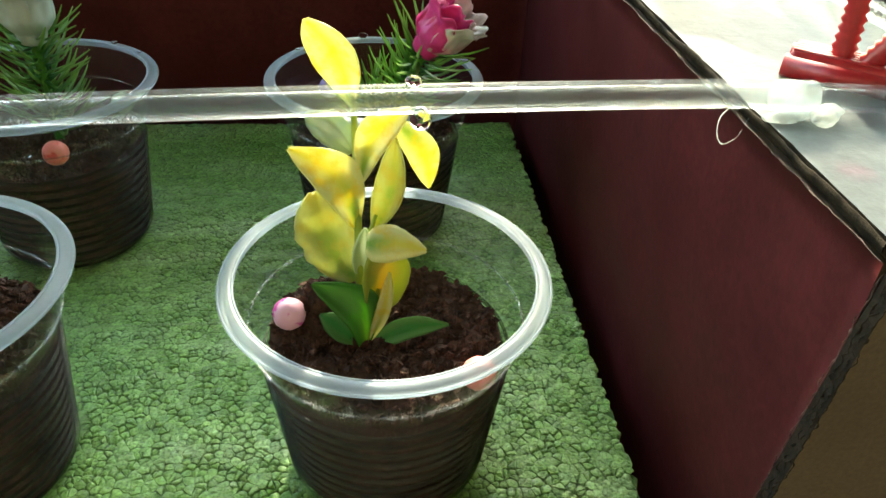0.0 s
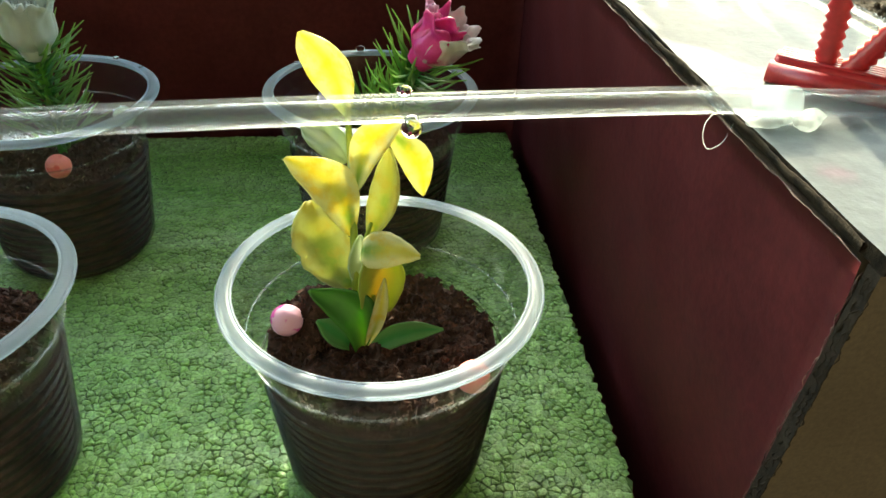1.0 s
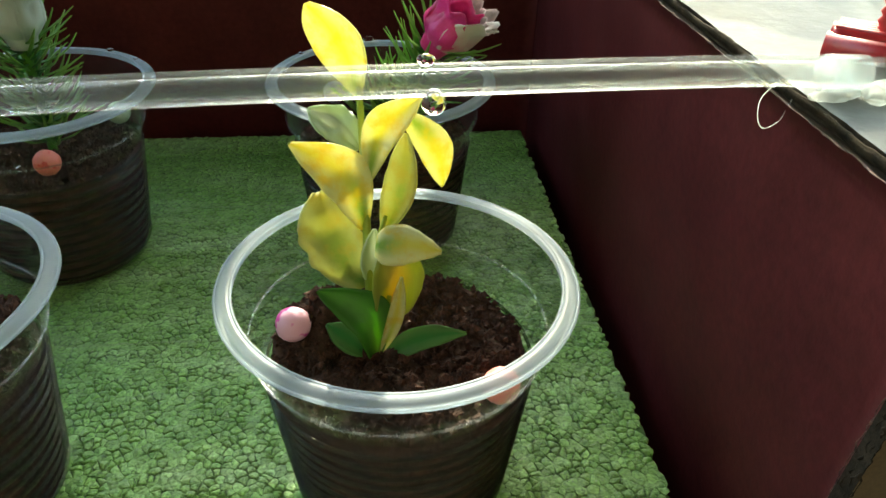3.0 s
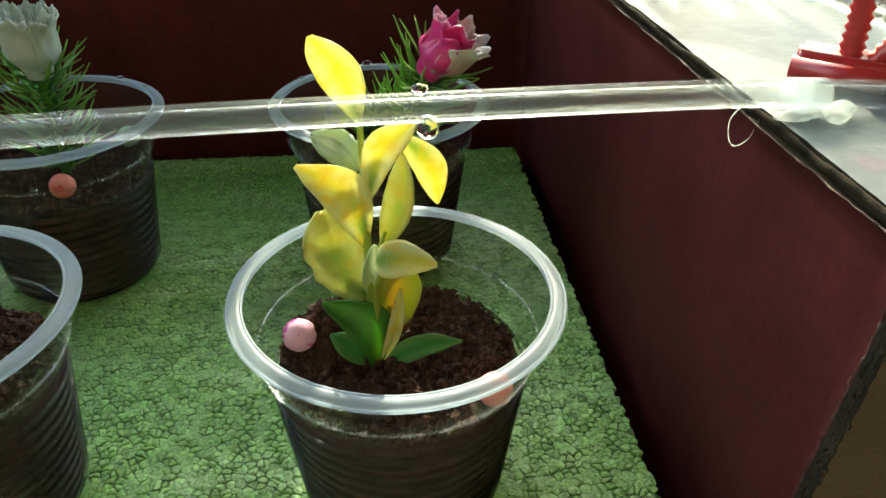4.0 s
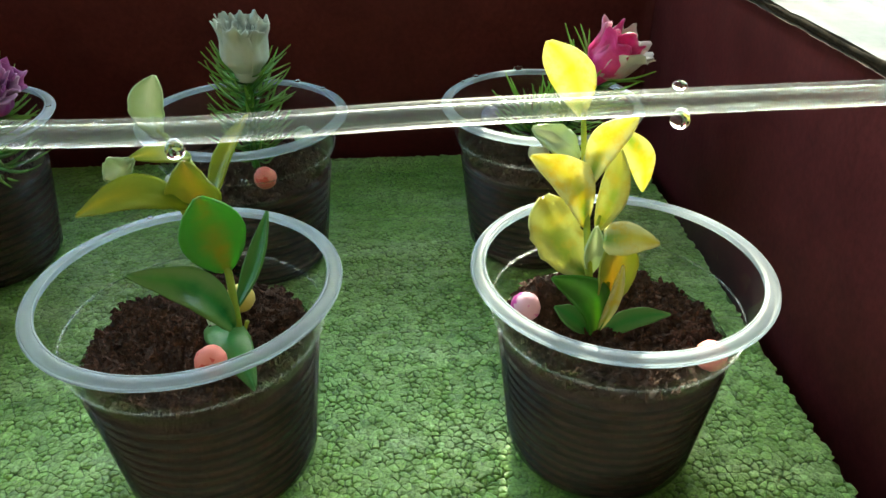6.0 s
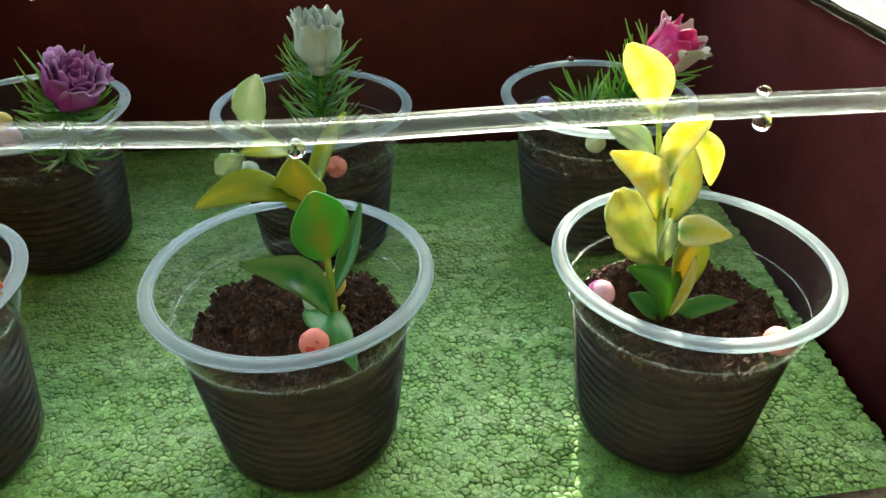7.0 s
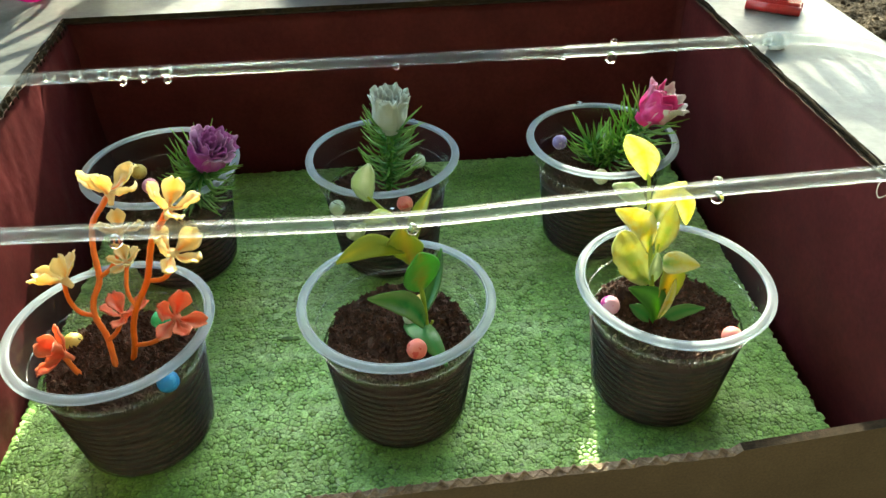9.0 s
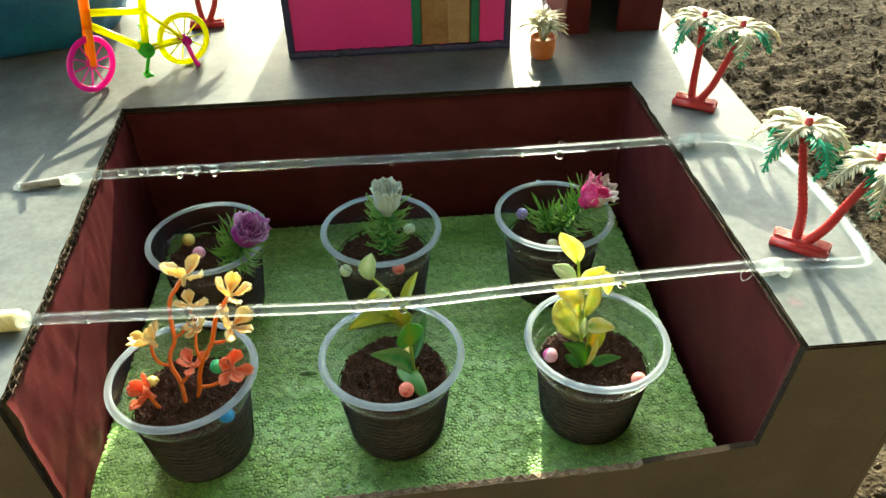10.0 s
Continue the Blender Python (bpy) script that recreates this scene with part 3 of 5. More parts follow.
def tray_wall(name, a, b, out, z0, drop, wrinkle=0.0):
    """A maroon wall between two plan points, its inner face on that line, with thickness outwards."""
    bm = bmesh.new()
    a, b, out = Vector((*a, 0)), Vector((*b, 0)), Vector((*out, 0)).normalized()
    nx, nz = 60, 24

    def z_at(i, k):
        return z0 + (zb(a.lerp(b, i / nx).y) - drop - z0) * k / nz

    inner = [[bm.verts.new(a.lerp(b, i / nx) + Vector((0, 0, z_at(i, k))) - out * (0.0006 * noise.noise(Vector((i * 0.23, k * 0.3, len(name)))) + wrinkle * abs(noise.noise(Vector((i * 0.35 + k * 0.12, k * 0.22, 2.0)))))) for i in range(nx + 1)] for k in range(nz + 1)]
    outer = [[bm.verts.new(a.lerp(b, i / nx) + Vector((0, 0, z_at(i, k))) + out * 0.0038) for i in (0, nx)] for k in (0, nz)]
    for k in range(nz):
        for i in range(nx):
            bm.faces.new((inner[k][i], inner[k][i + 1], inner[k + 1][i + 1], inner[k + 1][i]))
    f = bm.faces.new((outer[0][0], outer[1][0], outer[1][1], outer[0][1]))
    f.material_index = 1
    for pts in ([inner[0][i] for i in range(nx + 1)] + [outer[0][1], outer[0][0]], [inner[nz][i] for i in range(nx, -1, -1)] + [outer[1][0], outer[1][1]],
                [inner[k][0] for k in range(nz, -1, -1)] + [outer[0][0], outer[1][0]], [inner[k][nx] for k in range(nz + 1)] + [outer[1][1], outer[0][1]]):
        bm.faces.new(pts).material_index = 1
    bm.normal_update()
    bmesh.ops.triangulate(bm, faces=[f for f in bm.faces if len(f.verts) > 4])
    return part(name, bm, [RED, CARD], platform, "maroon painted cardboard tray wall", True)


WT, WB = 0.0033, GROUND + 0.006
tray_wall("tray_side", (FRONT_R[0] - 0.0012, 0.0608), (BACK_R[0] - 0.0012, BACK_R[1] + 0.003), (1, 0), WB, WT)
tray_wall("tray_side", (BACK_L[0] + 0.0012, BACK_L[1] + 0.003), (FRONT_L[0] + 0.0012, 0.0608), (-1, 0), WB, WT, 0.0022)
tray_wall("tray_back", (BACK_R[0] - 0.0016, BACK_R[1] - 0.0012), (BACK_L[0] + 0.0016, BACK_L[1] - 0.0012), (0, 1), WB, WT)
bm = bmesh.new()
box(bm, (-0.30, 0.061, WB - 0.004), (0.085, 0.345, WB))
part("tray_bottom", bm, RED, platform, "", False)


def lip_height(x):
    """Upper edge of the cut-down front panel inside the opening."""
    pts = [(-0.30, 0.0065), (-0.2, 0.0095), (-0.14, 0.0115), (-0.1, 0.0140), (0.0125, 0.0202), (0.0130, 0.0228), (0.0735, 0.0312)]
    for (x0, z0), (x1, z1) in zip(pts, pts[1:]):
        if x <= x1:
            return z0 + (z1 - z0) * (x - x0) / (x1 - x0)
    return pts[-1][1]


def front_panel():
    bm = bmesh.new()
    top = [(X_LEFT, zb(0.058) - 0.0032), (FRONT_L[0] - 0.001, zb(0.058) - 0.0032), (FRONT_L[0] + 0.0015, lip_height(-0.2755))]
    for i in range(121):
        x = -0.274 + (0.0722 + 0.274) * i / 120
        rough_z = 0.0009 * noise.fractal(Vector((x * 160, 3, 0)), 0.8, 2, 3) if x < 0.0128 else 0.0001 * noise.noise(Vector((x * 90, 0, 0)))
        top.append((x, lip_height(x) + rough_z))
    top += [(0.0772, zb(0.058) - 0.0032), (X_RIGHT - 0.0035, zb(0.058) - 0.0032)]
    low = [(top[-1][0], GROUND), (X_LEFT, GROUND)]
    ring = top + low
    a = [bm.verts.new((x, 0.0568, z)) for x, z in ring]
    b = [bm.verts.new((x, 0.0604, z)) for x, z in ring]
    bm.faces.new(a[::-1])
    f = bm.faces.new(b)
    for i in range(len(ring)):
        j = (i + 1) % len(ring)
        torn = ring[i][0] < 0.0128 and ring[i][1] < 0.03
        bm.faces.new((a[i], a[j], b[j], b[i])).material_index = (1 if torn else 2) if i < len(top) - 1 else 0
    bm.normal_update()
    bmesh.ops.triangulate(bm, faces=[f for f in bm.faces if len(f.verts) > 4])
    part("front_panel", bm, [CARD, LIP, CARD_DARK], platform, "plain brown cardboard front, cut down low before the tray", False)
    # bared corrugation along the torn part of the lip
    bm = bmesh.new()
    n = 700
    prev = None
    for i in range(n + 1):
        x = -0.272 + (0.0125 + 0.272) * i / n
        y = 0.0587 + 0.0013 * math.sin(x * 2 * math.pi / 0.0062)
        h = 0.0011 + 0.0009 * noise.noise(Vector((x * 120, 7, 0)))
        z = lip_height(x)
        row = [bm.verts.new((x, y + dy, z + dz)) for dy, dz in ((-0.00035, -0.002), (-0.00035, h), (0.00035, h), (0.00035, -0.002))]
        if prev:
            for k in range(3):
                bm.faces.new((prev[k], prev[k + 1], row[k + 1], row[k]))
        prev = row
    part("bared_corrugation", bm, LIP, platform, "wavy bared corrugated paper")


front_panel()
for name, lo, hi in (("side_panel", (X_RIGHT - 0.0032, 0.0568, GROUND), (X_RIGHT, Y_BACK, ZB - 0.0046)),
                     ("side_panel", (X_LEFT, 0.0610, GROUND), (X_LEFT + 0.0035, Y_BACK, ZB - 0.0046)),
                     ("back_panel", (X_LEFT + 0.004, Y_BACK - 0.0035, GROUND), (X_RIGHT - 0.004, Y_BACK, ZB - 0.0046))):
    bm = bmesh.new()
    box(bm, lo, hi, 0.0006)
    part(name, bm, CARD, platform, "", False)


def frayed(p, q, drop, seed, n=260, amp=0.0010, mat=None):
    """A frayed, wavy paper edge that hangs along a cut of the board."""
    bm = bmesh.new()
    if len(p) == 2:
        p, q = Vector((*p, zb(p[1]) - drop)), Vector((*q, zb(q[1]) - drop))
    p, q = Vector(p), Vector(q)
    d = (q - p).normalized()
    side = Vector((-d.y, d.x, 0)) if abs(d.z) < 0.7 else Vector((1, 0, 0))
    up = side.cross(d)
    prev = None
    for i in range(n + 1):
        t = i / n
        c = p.lerp(q, t) + side * (amp * noise.fractal(Vector((t * 24, seed, 0)), 0.8, 2.1, 5)) + up * (amp * 0.8 * noise.fractal(Vector((t * 20, seed + 4, 0)), 0.8, 2.1, 4))
        w = 0.00010 + 0.0004 * max(0.0, noise.fractal(Vector((t * 40, seed + 9, 0)), 0.8, 2.1, 4))
        row = [bm.verts.new(c + o) for o in (side * w, up * w, side * -w, up * -w)]
        if prev:
            for k in range(4):
                bm.faces.new((prev[k], prev[(k + 1) % 4], row[(k + 1) % 4], row[k]))
        prev = row
    part("frayed_edge", bm, mat or CARD_PALE, platform, "frayed torn paper edge")


frayed((FRONT_R[0] - 0.0014, 0.061), (BACK_R[0] - 0.0014, BACK_R[1]), 0.0032, 2.0, amp=0.0007)
frayed((FRONT_L[0] + 0.0016, 0.061), (BACK_L[0] + 0.0016, BACK_L[1]), 0.0032, 6.0, amp=0.0016)
frayed((BACK_L[0], BACK_L[1] - 0.0012), (BACK_R[0], BACK_R[1] - 0.0012), 0.0034, 11.0, amp=0.0005, mat=CARD_EDGE)
frayed((FRONT_L[0] + 0.0004, 0.061), (BACK_L[0] + 0.0004, BACK_L[1]), 0.0008, 21.0, amp=0.0012, mat=LIP)
frayed((FRONT_R[0], 0.0562), (X_RIGHT, 0.0562), 0.0012, 15.0, 120, 0.0006)
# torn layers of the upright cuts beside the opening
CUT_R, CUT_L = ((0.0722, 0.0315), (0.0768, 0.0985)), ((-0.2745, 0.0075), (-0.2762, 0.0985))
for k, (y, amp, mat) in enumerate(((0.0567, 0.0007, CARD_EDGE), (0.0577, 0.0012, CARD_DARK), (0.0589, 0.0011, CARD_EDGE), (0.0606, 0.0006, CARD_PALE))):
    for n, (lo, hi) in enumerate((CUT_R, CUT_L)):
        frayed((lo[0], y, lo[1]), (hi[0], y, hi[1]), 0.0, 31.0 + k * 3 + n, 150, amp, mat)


def bared_flutes(p, q, seed, deep, wave, n=620):
    """Corrugation laid bare along a cut of the top board: a wavy paper strip on edge."""
    bm = bmesh.new()
    p, q = Vector((*p, 0)), Vector((*q, 0))
    side = Vector((-(q - p).y, (q - p).x, 0)).normalized()
    prev = None
    for i in range(n + 1):
        c = p.lerp(q, i / n)
        c += side * (wave * math.sin((q - p).length * i / n * 2 * math.pi / 0.0065 + 2 * noise.noise(Vector((i * 0.03, seed, 5)))) + 0.0007 * noise.fractal(Vector((i * 0.02, seed, 0)), 0.9, 2.2, 5))
        z1 = zb(c.y) - 0.0004 + 0.0007 * noise.fractal(Vector((i * 0.018, seed + 3, 0)), 0.9, 2.2, 5)
        z0 = zb(c.y) - deep + 0.3 * deep * noise.fractal(Vector((i * 0.016, seed + 6, 0)), 0.9, 2.2, 5)
        row = [bm.verts.new(c + side * o + Vector((0, 0, z))) for o, z in ((-0.0002, z0), (-0.0002, z1), (0.0002, z1), (0.0002, z0))]
        if prev:
            for k in range(4):
                bm.faces.new((prev[k], prev[(k + 1) % 4], row[(k + 1) % 4], row[k]))
        prev = row
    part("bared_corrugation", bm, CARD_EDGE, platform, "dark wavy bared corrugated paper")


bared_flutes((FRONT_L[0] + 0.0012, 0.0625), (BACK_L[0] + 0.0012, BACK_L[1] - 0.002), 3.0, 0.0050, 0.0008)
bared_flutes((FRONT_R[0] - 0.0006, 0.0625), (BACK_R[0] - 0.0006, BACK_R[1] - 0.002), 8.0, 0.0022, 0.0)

# ---- green polystyrene sheet, bead by bead ----
FX0, FX1, FY0, FY1 = -0.2765, 0.0665, 0.0640, 0.3115
foam = thing("polystyrene_sheet", "green painted polystyrene sheet with visible pressed beads", "foam board")


def foam_sheet():
    bm = bmesh.new()
    n = 110
    rng = random.Random(3)
    ring = []
    for (x0, y0), (x1, y1) in (((FX0, FY0), (FX1, FY0)), ((FX1, FY0), (FX1, FY1)), ((FX1, FY1), (FX0, FY1)), ((FX0, FY1), (FX0, FY0))):
        for i in range(n):
            t = i / n
            ring.append((x0 + (x1 - x0) * t + rng.uniform(-0.0007, 0.0007), y0 + (y1 - y0) * t + rng.uniform(-0.0007, 0.0007)))
    a = [bm.verts.new((x, y, -0.0007)) for x, y in ring]
    b = [bm.verts.new((x, y, WB + 0.0005)) for x, y in ring]
    bm.faces.new(a)
    bm.faces.new(b[::-1])
    for i in range(len(ring)):
        j = (i + 1) % len(ring)
        bm.faces.new((a[i], b[i], b[j], a[j])).material_index = 1
    bm.normal_update()
    bmesh.ops.triangulate(bm, faces=[f for f in bm.faces if len(f.verts) > 4])
    part("sheet_core", bm, [FOAM_JOINT, FOAM], foam, "", False)
    # Voronoi cells of a jittered lattice, each a flat-domed bead
    s = 0.0025
    rng = np.random.default_rng(11)
    nx, ny = int((FX1 - FX0) / s) + 5, int((FY1 - FY0) / (s * 0.87)) + 5
    P = np.zeros((ny, nx, 2))
    for j in range(ny):
        for i in range(nx):
            P[j, i] = (FX0 - 2 * s + (i + 0.5 * (j % 2)) * s, FY0 - 2 * s + j * s * 0.87)
    P += rng.uniform(-0.44, 0.44, P.shape) * s
    verts, faces, dark = [], [], []
    for j in range(2, ny - 2):
        for i in range(2, nx - 2):
            c = P[j, i]
            if not (FX0 < c[0] < FX1 and FY0 < c[1] < FY1):
                continue
            poly = [c + s * 1.6 * np.array((math.cos(k * math.pi / 4), math.sin(k * math.pi / 4))) for k in range(8)]
            for dj in (-2, -1, 0, 1, 2):
                for di in (-2, -1, 0, 1, 2):
                    if di == 0 and dj == 0:
                        continue
                    q = P[j + dj, i + di]
                    d = q - c
                    lim = (d @ d) / 2
                    if lim > (s * 2.4) ** 2 / 2:
                        continue
                    new_poly = []
                    for k in range(len(poly)):
                        a, b = poly[k], poly[(k + 1) % len(poly)]
                        fa, fb = (a - c) @ d - lim, (b - c) @ d - lim
                        if fa <= 0:
                            new_poly.append(a)
                        if (fa < 0) != (fb < 0):
                            new_poly.append(a + (b - a) * (fa / (fa - fb)))
                    poly = new_poly
            if len(poly) < 3:
                continue
            # corners and edge middles: the joint gapes at the corners
            poly = [p for k in range(len(poly)) for p in (poly[k], (poly[k] + poly[(k + 1) % len(poly)]) / 2)]
            lift = rng.uniform(-0.00018, 0.00018)
            wide = rng.uniform(0.0, 0.7)
            m = len(poly)
            base = len(verts)
            for shrink, z in ((0.00002, -0.0007), (0.00055 * wide + 0.00032, lift)):
                for at, p in enumerate(poly):
                    d = c - p
                    L = math.hypot(*d)
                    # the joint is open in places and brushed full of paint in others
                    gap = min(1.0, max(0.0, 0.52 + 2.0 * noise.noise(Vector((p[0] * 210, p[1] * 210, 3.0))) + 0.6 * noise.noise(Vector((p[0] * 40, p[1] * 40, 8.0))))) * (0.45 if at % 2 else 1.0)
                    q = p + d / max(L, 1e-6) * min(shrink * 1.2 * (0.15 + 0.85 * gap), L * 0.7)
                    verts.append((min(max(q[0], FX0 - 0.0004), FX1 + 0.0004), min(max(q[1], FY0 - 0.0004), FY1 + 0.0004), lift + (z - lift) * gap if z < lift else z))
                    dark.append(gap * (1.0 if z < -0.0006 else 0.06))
            verts.append((c[0], c[1], lift + 0.00022))
            dark.append(0.0)
            for r in range(1):
                for k in range(m):
                    faces.append((base + r * m + k, base + r * m + (k + 1) % m, base + (r + 1) * m + (k + 1) % m, base + (r + 1) * m + k))
            for k in range(m):
                faces.append((base + m + k, base + m + (k + 1) % m, base + 2 * m))
    me = bpy.data.meshes.new("bead_surface")
    me.from_pydata(verts, [], faces)
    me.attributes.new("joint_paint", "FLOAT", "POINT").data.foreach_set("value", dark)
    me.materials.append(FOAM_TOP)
    ob = new("bead_surface", me)
    ob.parent = foam
    tagged(ob, "pressed polystyrene beads under brushed green paint", "", "", "stuff")


def foam_top_material():
    """Brushed glossy paint: green strokes, dark specks, painted glints, bare pale beads here and there, each bead a
    little different.
    """
    m, nt, p = nodes_of("brushed_green_beads")
    co = nt.nodes.new("ShaderNodeTexCoord").outputs["Object"]
    mp = node(nt, "ShaderNodeMapping", Scale=(0.35, 1.6, 1.0))
    nt.links.new(co, mp.inputs["Vector"])
    _, strokes = noise_ramp(nt, mp.outputs[0], 38, ((0.28, (0.165, 0.39, 0.06)), (0.50, (0.315, 0.59, 0.14)), (0.76, (0.50, 0.74, 0.31))))
    geo = nt.nodes.new("ShaderNodeNewGeometry")
    per = nt.nodes.new("ShaderNodeValToRGB")
    per.color_ramp.elements[0].color, per.color_ramp.elements[1].color = (0.80, 0.80, 0.80, 1), (1.15, 1.15, 1.15, 1)
    nt.links.new(geo.outputs["Random Per Island"], per.inputs[0])
    col = mixed(nt, strokes.outputs["Color"], per.outputs["Color"], 1.0, "MULTIPLY")
    fn, fine = noise_ramp(nt, co, 1100, ((0.34, (0.36, 0.46, 0.33)), (0.50, (1.0, 1.0, 1.0)), (0.66, (1.3, 1.25, 1.4))), 6, 0.75)
    col = mixed(nt, col, fine.outputs["Color"], 1.0, "MULTIPLY")
    _, patch = noise_ramp(nt, co, 210, ((0.32, (0.70, 0.76, 0.66)), (0.5, (1.0, 1.0, 1.0)), (0.7, (1.16, 1.12, 1.18))), 5, 0.7)
    col = mixed(nt, col, patch.outputs["Color"], 1.0, "MULTIPLY")
    _, specks = noise_ramp(nt, co, 300, ((0.57, (0, 0, 0)), (0.68, (0.9, 0.9, 0.9))), 6, 0.75)
    col = mixed(nt, col, (0.03, 0.085, 0.02), specks.outputs["Color"])
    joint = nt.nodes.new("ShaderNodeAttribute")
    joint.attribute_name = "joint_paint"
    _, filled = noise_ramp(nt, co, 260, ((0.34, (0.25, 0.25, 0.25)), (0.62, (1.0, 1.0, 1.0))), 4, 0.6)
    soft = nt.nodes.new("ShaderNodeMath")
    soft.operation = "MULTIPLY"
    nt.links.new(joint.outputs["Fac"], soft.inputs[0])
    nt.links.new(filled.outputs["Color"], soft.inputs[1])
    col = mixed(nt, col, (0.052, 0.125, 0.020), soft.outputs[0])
    # tiny pale specks paint in the white glints on the beads
    _, pale = noise_ramp(nt, co, 520, ((0.66, (0, 0, 0)), (0.74, (0.8, 0.8, 0.8))), 3, 0.6)
    col = mixed(nt, col, (0.60, 0.70, 0.46), pale.outputs["Color"])
    sep = nt.nodes.new("ShaderNodeSeparateXYZ")
    nt.links.new(co, sep.inputs[0])
    for y0, wide in ((0.1650, 0.0005), (0.2020, 0.0004), (0.2460, 0.0004)):
        # cut lines of the hot wire across the sheet
        dy = nt.nodes.new("ShaderNodeMath")
        dy.operation = "COMPARE"
        nt.links.new(sep.outputs[1], dy.inputs[0])
        dy.inputs[1].default_value, dy.inputs[2].default_value = y0, wide
        half = nt.nodes.new("ShaderNodeMath")
        half.operation = "MULTIPLY"
        nt.links.new(dy.outputs[0], half.inputs[0])
        half.inputs[1].default_value = 0.45
        col = mixed(nt, col, (0.34, 0.48, 0.20), half.outputs[0])
    bn, bare = noise_ramp(nt, co, 60, ((0.68, (0, 0, 0)), (0.80, (0.8, 0.8, 0.8))), 6)
    col = mixed(nt, col, (0.50, 0.60, 0.42), bare.outputs["Color"])
    nt.links.new(col, p.inputs["Base Color"])
    p.inputs["Roughness"].default_value = 0.30
    p.inputs["Coat Weight"].default_value, p.inputs["Coat Roughness"].default_value = 0.2, 0.22
    p.inputs["Specular IOR Level"].default_value = 0.7
    b = node(nt, "ShaderNodeBump", Strength=0.6, Distance=0.0005)
    nt.links.new(fn.outputs["Fac"], b.inputs["Height"])
    nt.links.new(b.outputs["Normal"], p.inputs["Normal"])
    return m


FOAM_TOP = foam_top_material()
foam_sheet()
bm = bmesh.new()
ball(bm, (-0.1634, 0.1564, 0.0001), 1.0, 18, (0.0052, 0.0016, 0.0005), 0.5, -11.4)
part("dent", bm, FOAM_JOINT, foam, "dark gouge in the foam")

# ---- plastic cups and their soil ----
RIB = clear_plastic("tinted_rib_plastic", (0.76, 0.77, 0.70), 0.012, 0.34, 1.32, (0.38, 0.39, 0.33), edge=0.24)
LEDGE_GLINT = clear_plastic("milky_ledge_highlight", (0.95, 0.96, 0.96), 0.07, 0.16, 1.5, edge=0.25)
H = 0.0632


def cup_profile():
    """Outer wall from the foot upwards, then the rolled lip, then the inner wall back down."""
    outer = [(0.0, 0.0006), (0.0215, 0.0006), (0.0228, 0.0), (0.0242, 0.0008), (0.0250, 0.0030)]
    for k in range(78):
        t = k / 77
        z = 0.0045 + t * 0.0385
        outer.append((0.0257 + 0.0046 * t + 0.00055 * math.sin(2 * math.pi * 11 * t), z))
    outer += [(0.0306, 0.0450), (0.0315, 0.0470), (0.0318, 0.0490), (0.0326, 0.0500), (0.0331, 0.0540), (0.0340, 0.0590), (0.0350, 0.0612)]
    return outer


OUTER = cup_profile()


def outer_radius(z):
    for (r0, z0), (r1, z1) in zip(OUTER[3:], OUTER[4:]):
        if z0 <= z <= z1:
            return r0 + (r1 - r0) * (z - z0) / max(z1 - z0, 1e-6)
    return OUTER[-1][0]


def plastic_cup():
    c = thing("plastic_cup", "clear ribbed plastic cup with a milky rim, filled with soil", "cup", "six planted cups")
    bm = bmesh.new()
    inner = [(max(0.0, r - 0.00045), z + (0.0005 if z < 0.002 else 0)) for r, z in OUTER[::-1]]
    lathe(bm, OUTER + [(0.0351, 0.0616), (0.0346, 0.0616)] + inner, 72)
    bmesh.ops.remove_doubles(bm, verts=bm.verts, dist=1e-6)
    part("cup_wall", bm, CUP, c, "thin clear ribbed plastic")
    bm = bmesh.new()
    lathe(bm, [(0.0350, H - 0.0020), (0.0366, H - 0.0021), (0.0376, H - 0.0020), (0.0380, H - 0.0015), (0.0380, H - 0.0009), (0.0376, H - 0.0004), (0.0368, H - 0.0001), (0.0358, H), (0.0350, H - 0.0001), (0.0346, H - 0.0006), (0.0346, H - 0.0014)], 96, close=True)
    rim = part("rim", bm, CUP_RIM, c, "milky rolled plastic rim")
    for r, z, w in ((0.03795, H - 0.0011, 0.00042), (0.03475, H - 0.0002, 0.00034)):
        bm = bmesh.new()
        lathe(bm, [(r + w * math.cos(q), z + w * math.sin(q)) for q in [2 * math.pi * k / 8 for k in range(8)]], 96, close=True)
        part("rim_edge", bm, RIM_EDGE, rim, "bright thick edge of the rim")
    # a milky ring on the moulded ledge draws in its highlight
    for z, r, w in ((0.0500, 0.0328, 0.00026),):
        bm = bmesh.new()
        lathe(bm, [(r + w * math.cos(q), z + w * 1.3 * math.sin(q)) for q in [2 * math.pi * k / 8 for k in range(8)]], 72, close=True)
        part("ledge_highlight", bm, LEDGE_GLINT, c, "milky ring for the highlight on the moulded ledge")
    # tinted rings over the wall's own ribs draw darker lines
    for k in range(11):
        z = 0.0045 + 0.0385 * (k + 0.25) / 11
        r, w = 0.0257 + 0.0046 * (k + 0.25) / 11 + 0.00030, 0.00070
        bm = bmesh.new()
        lathe(bm, [(r + w * 0.6 * math.cos(q), z + w * math.sin(q)) for q in [2 * math.pi * j / 6 for j in range(6)]], 72, close=True)
        part("rib", bm, RIB, c)
    return c


CUPS = {"fr": (-0.0010, 0.1100), "fm": (-0.1100, 0.1100), "fl": (-0.2175, 0.1065), "bm": (-0.1136, 0.2185), "br": (-0.0016, 0.2224), "bl": (-0.2231, 0.2215)}
SOIL_TOP = {"fr": 0.0425, "fm": 0.0440, "fl": 0.0440, "bm": 0.0400, "br": 0.0410, "bl": 0.0440}
